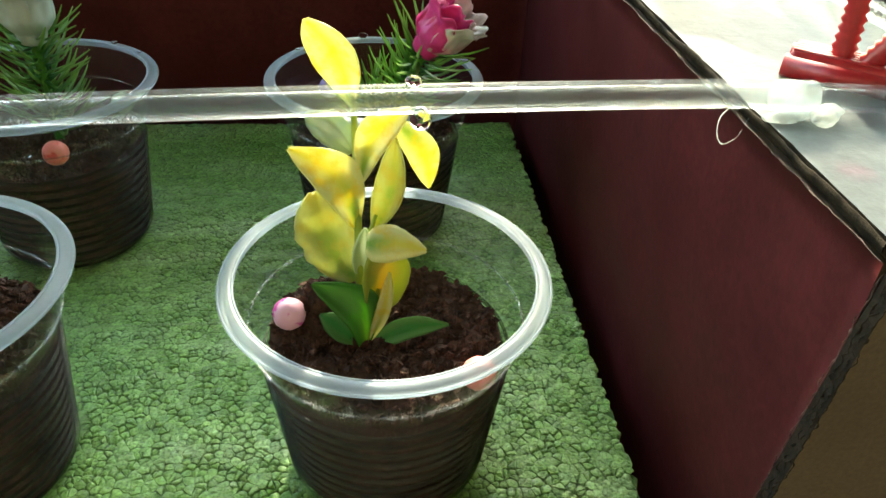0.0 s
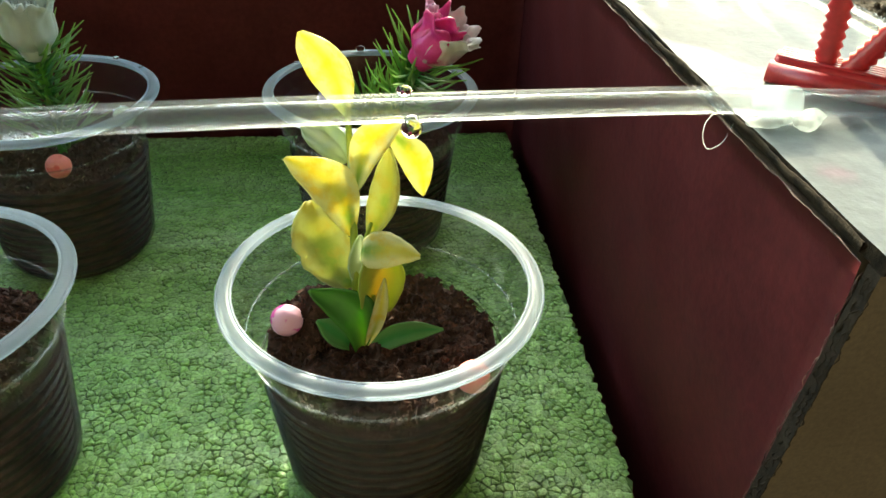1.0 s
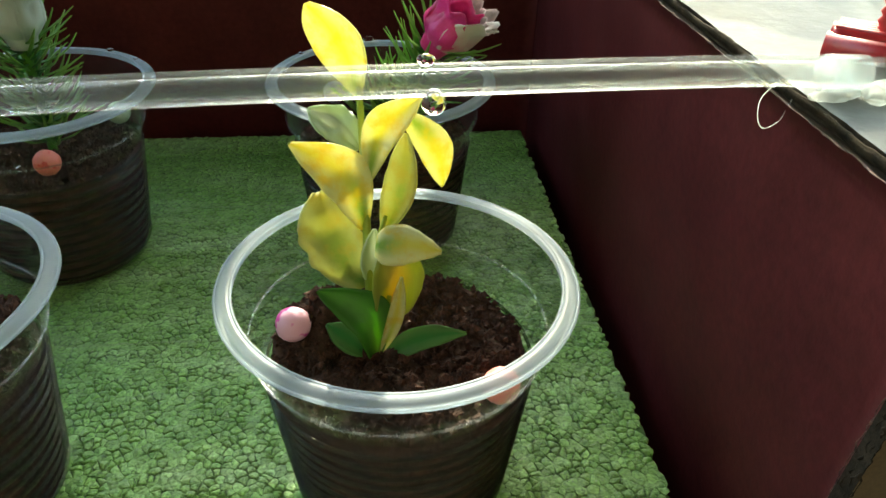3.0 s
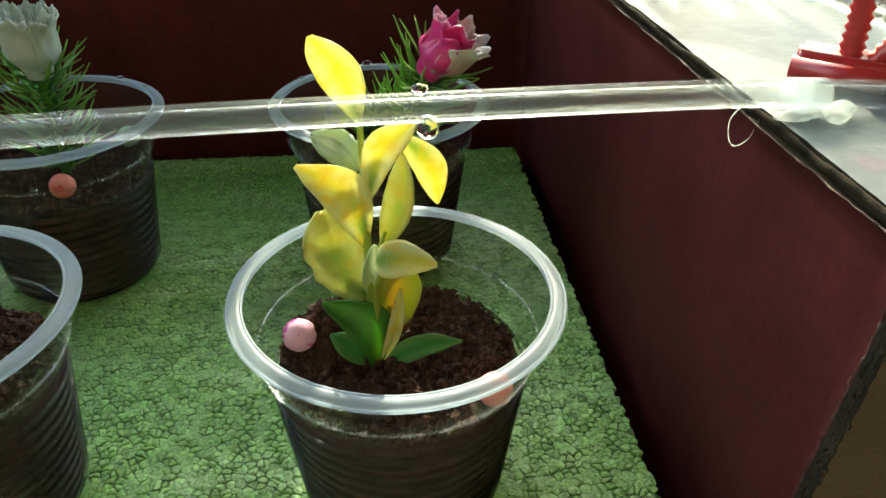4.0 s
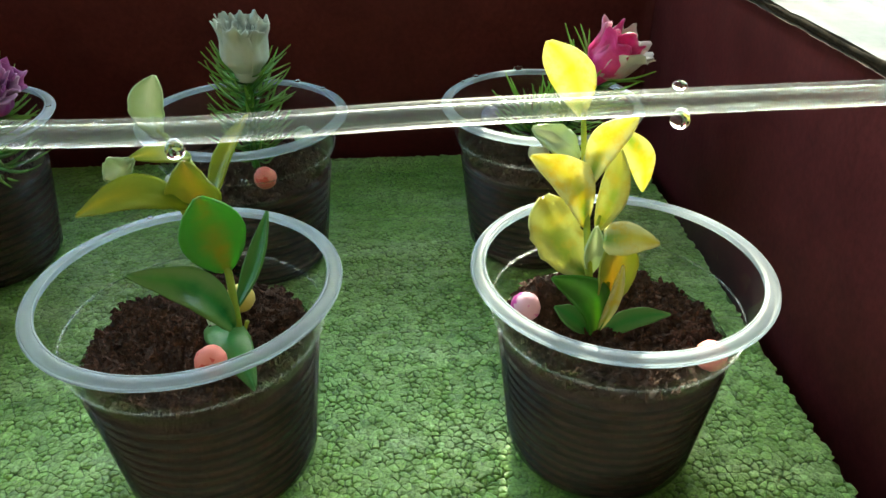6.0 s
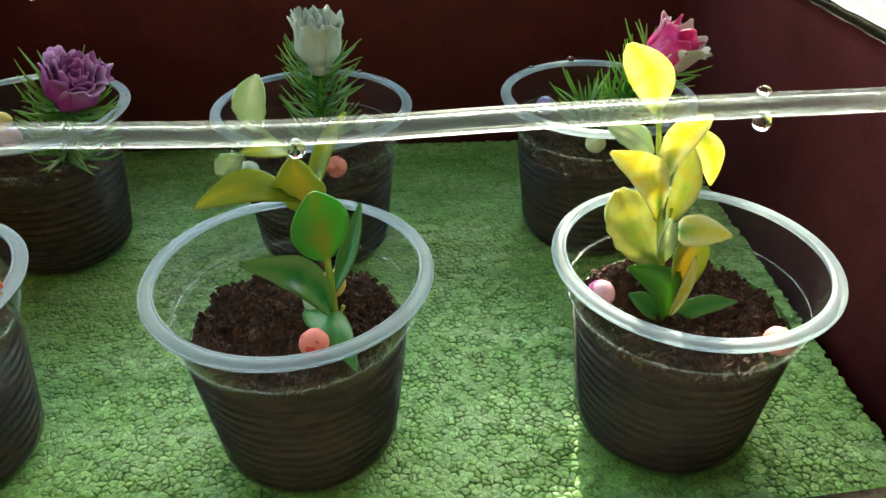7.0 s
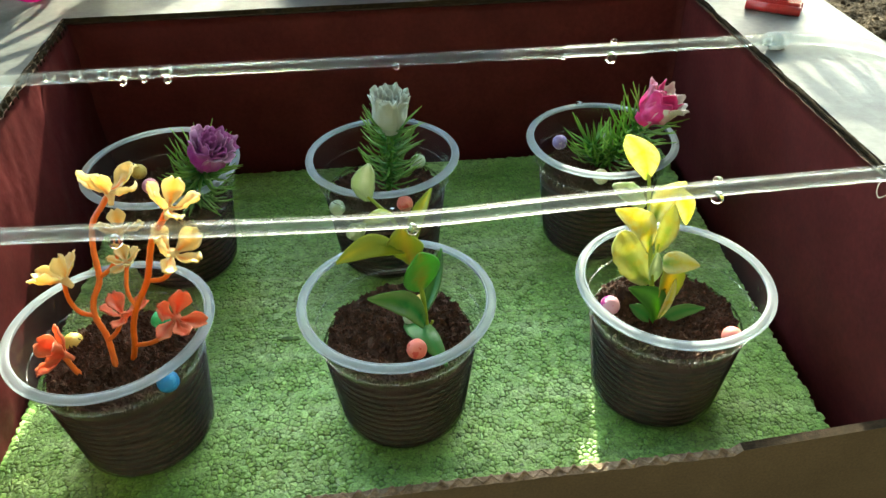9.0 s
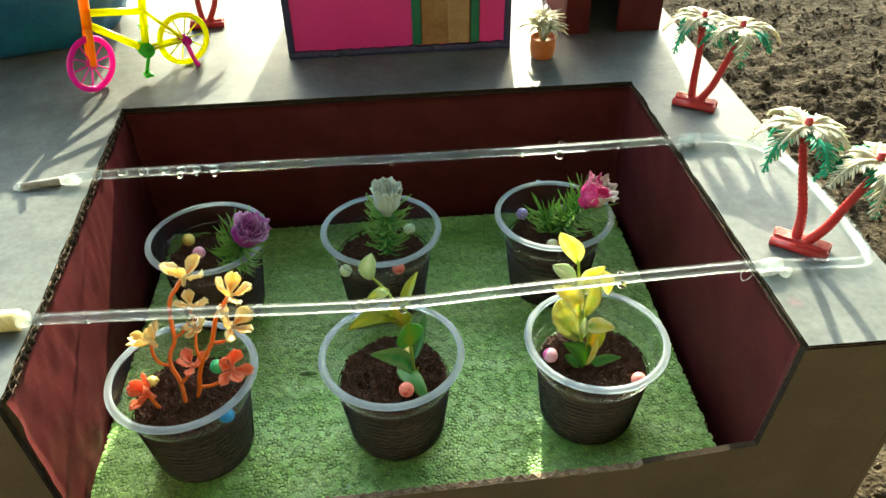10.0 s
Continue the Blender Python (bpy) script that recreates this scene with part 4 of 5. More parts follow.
HEAPS = {"fr": ((-0.017, 0.007, 0.0100, 0.0085), (-0.008, 0.014, 0.0035, 0.008)), "fm": ((0.0, 0.008, 0.004, 0.014),), "fl": ((-0.004, 0.006, 0.005, 0.013),), "bm": (), "br": (), "bl": ()}


def soil_height(key, x, y):
    """Height of the soil at x, y from the cup's axis."""
    h = SOIL_TOP[key] + 0.0018 * noise.fractal(Vector((x * 150, y * 150, len(key) + CUPS[key][0] * 31)), 0.8, 2.1, 4)
    for hx, hy, hh, hw in HEAPS[key]:
        h += hh * math.exp(-((x - hx) ** 2 + (y - hy) ** 2) / (hw * hw))
    return h


def potting_soil(key, seed):
    cx, cy = CUPS[key]
    s = thing("potting_soil", "dark crumbly potting soil heaped in a clear cup", "soil", "soil in the cups", "stuff", (cx, cy, 0))
    bm = bmesh.new()
    n, m = 64, 26
    rings = []
    for z in [0.0016, 0.003] + [0.0045 + 0.0325 * q / 120 for q in range(121)]:
        rings.append([bm.verts.new(((outer_radius(z) - 0.0008 - 0.0008 * max(0.0, math.cos(2 * math.pi * 11 * (z - 0.0045) / 0.0385)) ** 5) * math.cos(2 * math.pi * k / n), (outer_radius(z) - 0.0008 - 0.0008 * max(0.0, math.cos(2 * math.pi * 11 * (z - 0.0045) / 0.0385)) ** 5) * math.sin(2 * math.pi * k / n), z)) for k in range(n)])
    for i in range(m):
        r = 0.0286 * (1 - i / m)
        rings.append([bm.verts.new((r * math.cos(a), r * math.sin(a), soil_height(key, r * math.cos(a), r * math.sin(a)) - (0.0012 if i == 0 else 0))) for a in [2 * math.pi * k / n for k in range(n)]])
    for a, b in zip(rings, rings[1:]):
        for k in range(n):
            bm.faces.new((a[k], a[(k + 1) % n], b[(k + 1) % n], b[k]))
    bm.faces.new(rings[0][::-1])
    top = bm.verts.new((0, 0, soil_height(key, 0, 0)))
    for k in range(n):
        bm.faces.new((rings[-1][k], rings[-1][(k + 1) % n], top))
    part("soil_body", bm, SOIL_BODY, s, "packed soil behind the plastic", True)
    rng = np.random.default_rng(seed)
    q = 3800
    rr, aa = 0.0283 * np.sqrt(rng.random(q)), rng.random(q) * 2 * math.pi
    px, py = rr * np.cos(aa), rr * np.sin(aa)
    size = 0.00030 + 0.0011 * rng.random(q) ** 3
    pz = np.array([soil_height(key, x, y) for x, y in zip(px, py)]) + size * 0.3
    lumps("soil_crumbs", np.stack([px, py, pz], 1), size, SOIL, s, seed + 50, "stuff")


first_cup = plastic_cup()
first_cup.matrix_basis = pose(*CUPS["fr"], 0, 0, 0, 20)
for i, key in enumerate(("fm", "fl", "bm", "br", "bl")):
    copy_thing(first_cup, pose(*CUPS[key], 0, 0, 0, 57 * i))
for i, key in enumerate(CUPS):
    potting_soil(key, 21 + i)


# ---- coloured beads lying on the soil ----
def bead(colour, at, r=0.0040):
    bm = bmesh.new()
    ball(bm, (0, 0, 0), r, 20, (1, 1, 1), 0.05, at[0] * 90)
    ob = link_mesh("foam_bead", bm, BALL[colour])
    ob.matrix_basis = pose(*at, at[0] * 900, at[1] * 700, 0)
    tagged(ob, f"small round {colour} speckled foam bead on dark soil", "bead", "coloured beads")


for colour, at in (("pink", (-0.0244, 0.1122, 0.0490)), ("peach", (0.0195, 0.0934, 0.0455)), ("coral", (-0.1035, 0.0957, 0.0490)),
                   ("pale green", (-0.1042, 0.1134, 0.0495)), ("yellow", (-0.1005, 0.1200, 0.0500)), ("coral", (-0.1041, 0.1950, 0.0480)),
                   ("pale green", (-0.0954, 0.2404, 0.0440)), ("pale green", (-0.1375, 0.2010, 0.0440)), ("purple", (-0.0185, 0.2412, 0.0500)), ("cream", (-0.0046, 0.2067, 0.0490)),
                   ("grey", (0.0090, 0.2420, 0.0500)), ("green", (-0.2039, 0.1197, 0.0514)), ("blue", (-0.1940, 0.0850, 0.0525)), ("yellow", (-0.2395, 0.1170, 0.0450)),
                   ("yellow", (-0.2388, 0.2317, 0.0530)), ("mauve", (-0.2303, 0.2188, 0.0520))):
    bead(colour, at)


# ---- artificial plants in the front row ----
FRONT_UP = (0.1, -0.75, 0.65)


def leafy(name, label, category, at, stems, leaves):
    """stems: (points, radius, material); leaves: (base, tip, half width, upper side, material, options)."""
    t = thing(name, label, category, "", "", at)
    o = Vector(at)
    for pts, r, mt in stems:
        bm = bmesh.new()
        pipe(bm, [Vector(p) - o for p in pts], lambda s, r=r: r * (1.15 - 0.5 * s), 10, 6)
        part("stem", bm, mt, t)
    for i, (base, tip, half, up, mt, opt) in enumerate(leaves):
        bm = bmesh.new()
        opt = {**opt, "wave": 0.07 + opt.get("wave", 0.0)}
        blade(bm, Vector(base) - o, Vector(tip) - o, half, up, nu=16, nv=11, seed=i * 1.37 + at[0] * 50, **{"blunt": 0.20, **opt})
        part("leaf", bm, mt, t, "", True, 0.0005)
    return t


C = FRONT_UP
leafy("variegated_plant", "artificial plant with upright yellow and green plastic leaves, sunlit", "plant", (-0.0070, 0.1080, 0.041), [
    (((-0.0070, 0.1080, 0.038), (-0.0072, 0.1125, 0.050), (-0.0074, 0.1205, 0.064), (-0.0076, 0.1300, 0.080), (-0.0080, 0.1370, 0.0965)), 0.0011, STEM),
    (((-0.0074, 0.1305, 0.081), (-0.0035, 0.1325, 0.0865), (0.0020, 0.1345, 0.0890)), 0.0006, STEM),
    (((-0.0060, 0.1080, 0.041), (-0.0042, 0.1100, 0.049), (-0.0030, 0.1120, 0.056)), 0.0008, STEM),
    (((-0.0070, 0.1190, 0.061), (-0.0050, 0.1230, 0.0640), (-0.0030, 0.1260, 0.068)), 0.0007, STEM),
], [
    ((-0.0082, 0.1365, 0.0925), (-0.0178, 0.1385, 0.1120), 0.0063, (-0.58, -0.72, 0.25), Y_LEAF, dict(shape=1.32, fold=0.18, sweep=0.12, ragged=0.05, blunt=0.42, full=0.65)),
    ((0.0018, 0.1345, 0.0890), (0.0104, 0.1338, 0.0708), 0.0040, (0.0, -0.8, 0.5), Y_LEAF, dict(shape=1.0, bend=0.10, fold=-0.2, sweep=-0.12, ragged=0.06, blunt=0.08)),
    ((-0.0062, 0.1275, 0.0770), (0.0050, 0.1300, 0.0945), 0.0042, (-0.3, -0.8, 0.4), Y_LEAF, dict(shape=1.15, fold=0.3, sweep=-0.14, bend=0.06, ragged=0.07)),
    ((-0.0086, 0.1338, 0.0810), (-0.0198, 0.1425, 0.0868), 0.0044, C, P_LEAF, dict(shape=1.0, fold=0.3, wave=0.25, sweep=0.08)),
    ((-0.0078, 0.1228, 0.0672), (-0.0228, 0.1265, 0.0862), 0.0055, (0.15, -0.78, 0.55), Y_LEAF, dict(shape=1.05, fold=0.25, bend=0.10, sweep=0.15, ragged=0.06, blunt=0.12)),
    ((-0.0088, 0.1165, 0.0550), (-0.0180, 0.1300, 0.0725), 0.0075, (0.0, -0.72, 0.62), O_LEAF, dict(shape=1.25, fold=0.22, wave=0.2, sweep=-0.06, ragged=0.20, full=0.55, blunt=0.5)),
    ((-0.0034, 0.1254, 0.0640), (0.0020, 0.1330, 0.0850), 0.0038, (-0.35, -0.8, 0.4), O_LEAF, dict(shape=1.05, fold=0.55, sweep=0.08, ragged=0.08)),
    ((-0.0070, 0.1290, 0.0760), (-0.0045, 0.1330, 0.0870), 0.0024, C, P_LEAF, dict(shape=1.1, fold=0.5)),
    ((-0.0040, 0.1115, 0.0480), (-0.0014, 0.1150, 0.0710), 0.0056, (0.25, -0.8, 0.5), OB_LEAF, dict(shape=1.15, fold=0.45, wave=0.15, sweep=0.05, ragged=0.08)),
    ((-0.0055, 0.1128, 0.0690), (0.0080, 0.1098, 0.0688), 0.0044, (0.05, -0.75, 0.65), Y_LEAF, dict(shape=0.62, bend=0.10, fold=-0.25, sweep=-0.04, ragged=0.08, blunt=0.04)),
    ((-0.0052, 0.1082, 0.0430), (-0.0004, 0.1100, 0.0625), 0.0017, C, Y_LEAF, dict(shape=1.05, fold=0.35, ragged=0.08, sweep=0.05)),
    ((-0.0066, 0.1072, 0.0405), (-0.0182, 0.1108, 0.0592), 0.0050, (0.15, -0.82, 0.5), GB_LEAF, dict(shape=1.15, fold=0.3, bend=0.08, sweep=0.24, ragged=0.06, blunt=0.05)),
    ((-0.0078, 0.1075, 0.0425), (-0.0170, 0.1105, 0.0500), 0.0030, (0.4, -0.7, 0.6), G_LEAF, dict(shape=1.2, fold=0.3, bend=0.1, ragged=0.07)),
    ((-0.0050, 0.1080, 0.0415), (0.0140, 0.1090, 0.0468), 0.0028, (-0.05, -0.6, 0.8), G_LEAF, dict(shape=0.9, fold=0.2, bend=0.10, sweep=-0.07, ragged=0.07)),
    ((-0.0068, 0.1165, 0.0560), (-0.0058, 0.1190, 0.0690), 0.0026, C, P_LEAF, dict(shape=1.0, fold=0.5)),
])

leafy("leafy_plant", "artificial plant with green and yellowish plastic leaves, in shade", "plant", (-0.0990, 0.1070, 0.044), [
    (((-0.0990, 0.1070, 0.040), (-0.0992, 0.1090, 0.052), (-0.1003, 0.1130, 0.065), (-0.1035, 0.1190, 0.076), (-0.1085, 0.1300, 0.0835), (-0.1150, 0.1370, 0.0880), (-0.1186, 0.1390, 0.0910)), 0.0010, STEM),
    (((-0.1020, 0.1080, 0.043), (-0.1002, 0.1095, 0.050)), 0.0008, STEM),
    (((-0.0965, 0.1085, 0.051), (-0.0985, 0.1080, 0.046)), 0.0005, STEM),
    (((-0.1100, 0.1320, 0.085), (-0.1120, 0.1310, 0.0880)), 0.0006, STEM),
], [
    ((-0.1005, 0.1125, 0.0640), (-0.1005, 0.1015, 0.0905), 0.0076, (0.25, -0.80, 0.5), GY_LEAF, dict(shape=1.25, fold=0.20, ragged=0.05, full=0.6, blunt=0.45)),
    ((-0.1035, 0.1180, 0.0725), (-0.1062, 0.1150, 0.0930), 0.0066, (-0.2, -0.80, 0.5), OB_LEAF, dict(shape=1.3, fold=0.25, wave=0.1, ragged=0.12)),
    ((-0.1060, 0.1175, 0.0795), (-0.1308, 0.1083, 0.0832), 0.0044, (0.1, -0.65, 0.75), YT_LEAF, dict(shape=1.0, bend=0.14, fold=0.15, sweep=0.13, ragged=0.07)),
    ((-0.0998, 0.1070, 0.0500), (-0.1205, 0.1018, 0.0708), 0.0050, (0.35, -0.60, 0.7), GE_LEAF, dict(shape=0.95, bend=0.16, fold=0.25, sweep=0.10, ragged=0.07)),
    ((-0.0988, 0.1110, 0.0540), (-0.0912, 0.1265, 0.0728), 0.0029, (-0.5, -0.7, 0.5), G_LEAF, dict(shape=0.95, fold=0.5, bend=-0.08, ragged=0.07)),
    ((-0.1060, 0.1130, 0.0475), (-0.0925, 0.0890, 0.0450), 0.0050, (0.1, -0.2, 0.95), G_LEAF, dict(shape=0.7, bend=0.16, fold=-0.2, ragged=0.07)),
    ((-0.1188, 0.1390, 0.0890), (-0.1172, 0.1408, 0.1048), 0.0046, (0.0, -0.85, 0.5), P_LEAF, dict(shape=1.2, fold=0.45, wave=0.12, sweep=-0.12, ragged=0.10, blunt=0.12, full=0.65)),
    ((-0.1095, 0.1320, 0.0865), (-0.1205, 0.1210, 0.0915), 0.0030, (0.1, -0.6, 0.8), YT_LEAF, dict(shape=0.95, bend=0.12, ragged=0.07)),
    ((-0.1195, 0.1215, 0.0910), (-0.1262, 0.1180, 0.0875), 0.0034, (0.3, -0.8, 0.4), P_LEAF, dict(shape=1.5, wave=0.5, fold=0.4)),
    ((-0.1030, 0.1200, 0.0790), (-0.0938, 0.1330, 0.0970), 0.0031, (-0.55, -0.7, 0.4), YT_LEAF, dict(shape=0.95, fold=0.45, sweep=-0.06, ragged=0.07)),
])


def flower(parent, at, axis, size, mt, seed, n=5):
    """A five-petalled flower head with notched petals round a small throat."""
    axis = Vector(axis).normalized()
    u = axis.orthogonal().normalized()
    w = axis.cross(u)
    bm = bmesh.new()
    pipe(bm, [Vector(at) - axis * size * 0.35, Vector(at) - axis * size * 0.1, Vector(at) + axis * size * 0.05], lambda s: size * (0.07 + 0.10 * s), 10, 4)
    head = part("flower_head", bm, mt, parent)
    for k in range(n):
        a = 2 * math.pi * (k + 0.3 * math.sin(seed + k)) / n + seed
        d = u * math.cos(a) + w * math.sin(a)
        lift = 0.95 + 0.50 * math.sin(seed * 3 + k * 2.1)
        tip = Vector(at) + (d + axis * lift).normalized() * size
        bm = bmesh.new()
        blade(bm, Vector(at) + d * size * 0.07, tip, size * (0.29 + 0.05 * math.sin(seed + k * 1.7)), axis, bend=-0.16, fold=0.42, shape=1.55, nu=10, nv=9, wave=0.30, seed=seed + k, curl=-0.16, notch=0.09)
        part("petal", bm, mt, head, "", True, 0.0004)


orange = thing("flowering_plant", "artificial plant with branching orange stems and yellow and coral flowers", "plant", "", "", (-0.216, 0.103, 0.044))
OO = Vector((-0.216, 0.103, 0.044))
S = {
    "A": (-0.2128, 0.1340, 0.1036), "B": (-0.1840, 0.1080, 0.1121), "C": (-0.1852, 0.1030, 0.0967), "D": (-0.2065, 0.1138, 0.0860), "D2": (-0.2087, 0.1220, 0.0940),
    "E": (-0.2288, 0.1100, 0.0832), "F": (-0.2123, 0.1090, 0.0647), "G": (-0.1910, 0.1020, 0.0678), "H": (-0.2355, 0.1010, 0.0542)}
for pts, r in (
        (((-0.2177, 0.0979, 0.0400), (-0.2198, 0.1060, 0.0557), (-0.2235, 0.1106, 0.0635), (-0.2233, 0.1139, 0.0693), (-0.2203, 0.1177, 0.0758), (-0.2212, 0.1235, 0.0859), (-0.2202, 0.1283, 0.0941), (-0.2162, 0.1313, 0.0993), S["A"]), 0.00130),
        (((-0.2143, 0.1042, 0.0410), (-0.2105, 0.1047, 0.0524), (-0.2085, 0.1052, 0.0620), (-0.2050, 0.1058, 0.0712), (-0.1983, 0.1065, 0.0828), (-0.1930, 0.1075, 0.0986), (-0.1879, 0.1079, 0.1063), S["B"]), 0.00130),
        (((-0.1985, 0.1066, 0.0826), (-0.1930, 0.1060, 0.0832), (-0.1885, 0.1045, 0.0880), S["C"]), 0.0010),
        (((-0.2052, 0.1060, 0.0708), (-0.2075, 0.1085, 0.0770), S["D"]), 0.0009),
        (((-0.2203, 0.1180, 0.0762), (-0.2150, 0.1190, 0.0800), (-0.2105, 0.1205, 0.0870), S["D2"]), 0.0010),
        (((-0.2233, 0.1108, 0.0638), (-0.2280, 0.1100, 0.0670), (-0.2300, 0.1100, 0.0740), S["E"]), 0.0010),
        (((-0.2197, 0.1055, 0.0555), (-0.2160, 0.1070, 0.0585), S["F"]), 0.0010),
        (((-0.2104, 0.1047, 0.0528), (-0.2030, 0.1040, 0.0545), (-0.1960, 0.1030, 0.0600), S["G"]), 0.0010),
        (((-0.2286, 0.0980, 0.0410), (-0.2325, 0.0990, 0.0480), S["H"]), 0.0012)):
    bm = bmesh.new()
    pipe(bm, [Vector(p) - OO for p in pts], r * 0.88, 8, 6, True, 0.06)
    part("stem", bm, ORANGE, orange)
for k, ax, size, mt in (("A", (0.1, 0.25, 0.95), 0.0145, PETAL_YELLOW), ("B", (0.40, 0.1, 0.9), 0.0120, PETAL_YELLOW), ("C", (0.55, -0.2, 0.75), 0.0125, PETAL_YELLOW),
                        ("D", (0.05, -0.25, 0.95), 0.0080, PETAL_YELLOW), ("D2", (0.1, 0.1, 0.98), 0.0095, PETAL_YELLOW), ("E", (-0.55, 0.1, 0.8), 0.0125, PETAL_YELLOW),
                        ("F", (0.1, 0.0, 0.95), 0.0105, PETAL_RED), ("G", (0.45, -0.45, 0.7), 0.0120, PETAL_RED), ("H", (-0.60, -0.2, 0.75), 0.0125, PETAL_RED)):
    flower(orange, Vector(S[k]) - OO, ax, size, mt, sum(map(ord, k)) * 0.7)


# ---- rose bushes in the back row ----
def needles(parent, origin, base, top, count, length, seed, spread=1.0):
    rng = random.Random(seed)
    base, top = Vector(base), Vector(top)
    ax = (top - base).normalized()
    u = ax.orthogonal().normalized()
    w = ax.cross(u)
    for i in range(count):
        t = (i + 0.5) / count
        a = i * 2.39996 + rng.uniform(-0.3, 0.3)
        d = u * math.cos(a) + w * math.sin(a)
        p = base.lerp(top, 0.12 + t * 0.86)
        L = length * rng.uniform(0.8, 1.15)
        tip = p + (d * spread * rng.uniform(0.75, 1.1) + ax * rng.uniform(0.45, 0.95)).normalized() * L
        bm = bmesh.new()
        blade(bm, p + d * 0.001 - origin, tip - origin, 0.00068, ax, bend=rng.uniform(-0.18, 0.03), fold=0.5, shape=0.72, nu=6, nv=3)
        part("needle_leaf", bm, NEEDLE, parent, "", True, 0.0003)


def rose_head(parent, origin, at, axis, r, h, mt, seed, outer=5, openness=0.35, ruffle=0.10, teeth=0.05, pale=None, droop=0.14):
    """Rings of cupped petals, ruffled at the upper edge, wrapped tightly round each other."""
    axis = Vector(axis).normalized()
    u = axis.orthogonal().normalized()
    w = axis.cross(u)
    at = Vector(at) - origin
    bm = bmesh.new()
    pipe(bm, [at - axis * h * 0.15, at + axis * h * 0.15, at + axis * h * 0.55], lambda s: r * (0.45 + 0.35 * s), 12, 4)
    head = part("rose_head", bm, mt, parent)
    pale_side = math.atan2(w.x, u.x)
    rng = random.Random(seed)
    for ring, (cnt, rr, hh) in enumerate(((outer, 1.0, 0.96), (outer, 0.84, 1.02), (4, 0.62, 0.97), (3, 0.40, 0.90), (2, 0.20, 0.86))):
        for k in range(cnt):
            a = 2 * math.pi * (k + 0.5 * ring + rng.uniform(-0.15, 0.15)) / cnt
            tall, out = rng.uniform(0.88, 1.06), rng.uniform(0.6, 1.4)
            bm = bmesh.new()
            uv = bm.loops.layers.uv.verify()
            nu, nv = 12, 17
            g = []
            half = 1.30 * math.pi / cnt if cnt > 2 else 1.9
            for i in range(nu + 1):
                t = i / nu
                row = []
                for j in range(nv):
                    v = -1 + 2 * j / (nv - 1)
                    belly = min(1.0, (t / 0.35) ** 0.6) * (1 - 0.10 * max(0, t - 0.35))
                    lipout = openness * out * (max(0, t - 0.72) / 0.28) ** 1.6
                    fr = ruffle * noise.noise(Vector((v * 3.1 + seed, t * 2 + k * 5.3, ring * 3.7))) * (0.3 + t)
                    rad = r * rr * (0.30 + 0.62 * belly + lipout * (1.1 - v * v) + fr * 1.6)
                    ang = a + v * half * (0.80 + 0.20 * math.sin(math.pi * min(1, t)))
                    z = h * hh * tall * (t * (1 - droop * t * t * v * v) + (0.07 * math.sin(v * 7 + k + seed) + fr * 0.6) * t * t)
                    z += h * teeth * t ** 6 * abs(math.sin(v * 6.5 + k * 1.9 + seed))
                    dd = u * math.cos(ang) + w * math.sin(ang)
                    row.append((bm.verts.new(at + dd * rad + axis * z), t, v))
                g.append(row)
            for p, q in zip(g, g[1:]):
                for j in range(nv - 1):
                    quad = (p[j], p[j + 1], q[j + 1], q[j])
                    f = bm.faces.new([x[0] for x in quad])
                    for loop, x in zip(f.loops, quad):
                        loop[uv].uv = (max(0, x[1] - 0.35) * (0.35 + 0.65 * rr * (k % 2)), (x[2] + 1) / 2)
            part("petal", bm, pale if pale and ring < 3 and math.cos(a - pale_side) > -0.15 else mt, head, "", True, 0.0005)


def rose_bush(label, base, neck, rose_axis, r, h, mt, seed, count, length, extra=(), outer=5, openness=0.35, ruffle=0.10, teeth=0.05, pale=None, droop=0.14):
    t = thing("rose_plant", label, "flower", "roses in cups", "", base)
    o = Vector(base)
    bm = bmesh.new()
    mid = (Vector(base) + Vector(neck)) / 2
    pipe(bm, [Vector(base) - o, mid - o, Vector(neck) - o], 0.0016, 8, 5)
    part("stalk", bm, STEM_DARK, t)
    needles(t, o, base, neck, count, length, seed)
    for b, n2, c2, l2 in extra:
        bm = bmesh.new()
        pipe(bm, [Vector(b) - o, (Vector(b) + Vector(n2)) / 2 - o, Vector(n2) - o], 0.0012, 8, 5)
        part("stalk", bm, STEM_DARK, t)
        needles(t, o, b, n2, c2, l2, seed + 5, 0.7)
    rose_head(t, o, neck, rose_axis, r, h, mt, seed, outer, openness, ruffle, teeth, pale, droop)


rose_bush("white plastic rose above green needle leaves", (-0.1120, 0.2190, 0.038), (-0.1086, 0.2130, 0.0805), (0.02, -0.05, 1), 0.0086, 0.0172, ROSE_WHITE, 3, 120, 0.0185, (), 5, 0.26, 0.07, 0.055, None, 0.04)
rose_bush("pink and white plastic rose leaning over green needle leaves", (0.0020, 0.2290, 0.039), (0.0155, 0.2130, 0.0770), (0.60, -0.1, 0.75), 0.0090, 0.0175, ROSE_PINK, 8, 105, 0.0200,
          (((0.0000, 0.2300, 0.039), (-0.0050, 0.2270, 0.056), 50, 0.0180),), 4, 0.42, 0.14, 0.03, ROSE_BLUSH, 0.22)
rose_bush("purple plastic rose leaning over green needle leaves", (-0.2120, 0.2160, 0.040), (-0.1960, 0.2010, 0.0740), (0.45, -0.25, 0.8), 0.0094, 0.0160, ROSE_PURPLE, 14, 120, 0.0210, (), 4, 0.30, 0.12, 0.07)

# ---- hoses with water drops ----
HR = 0.0029


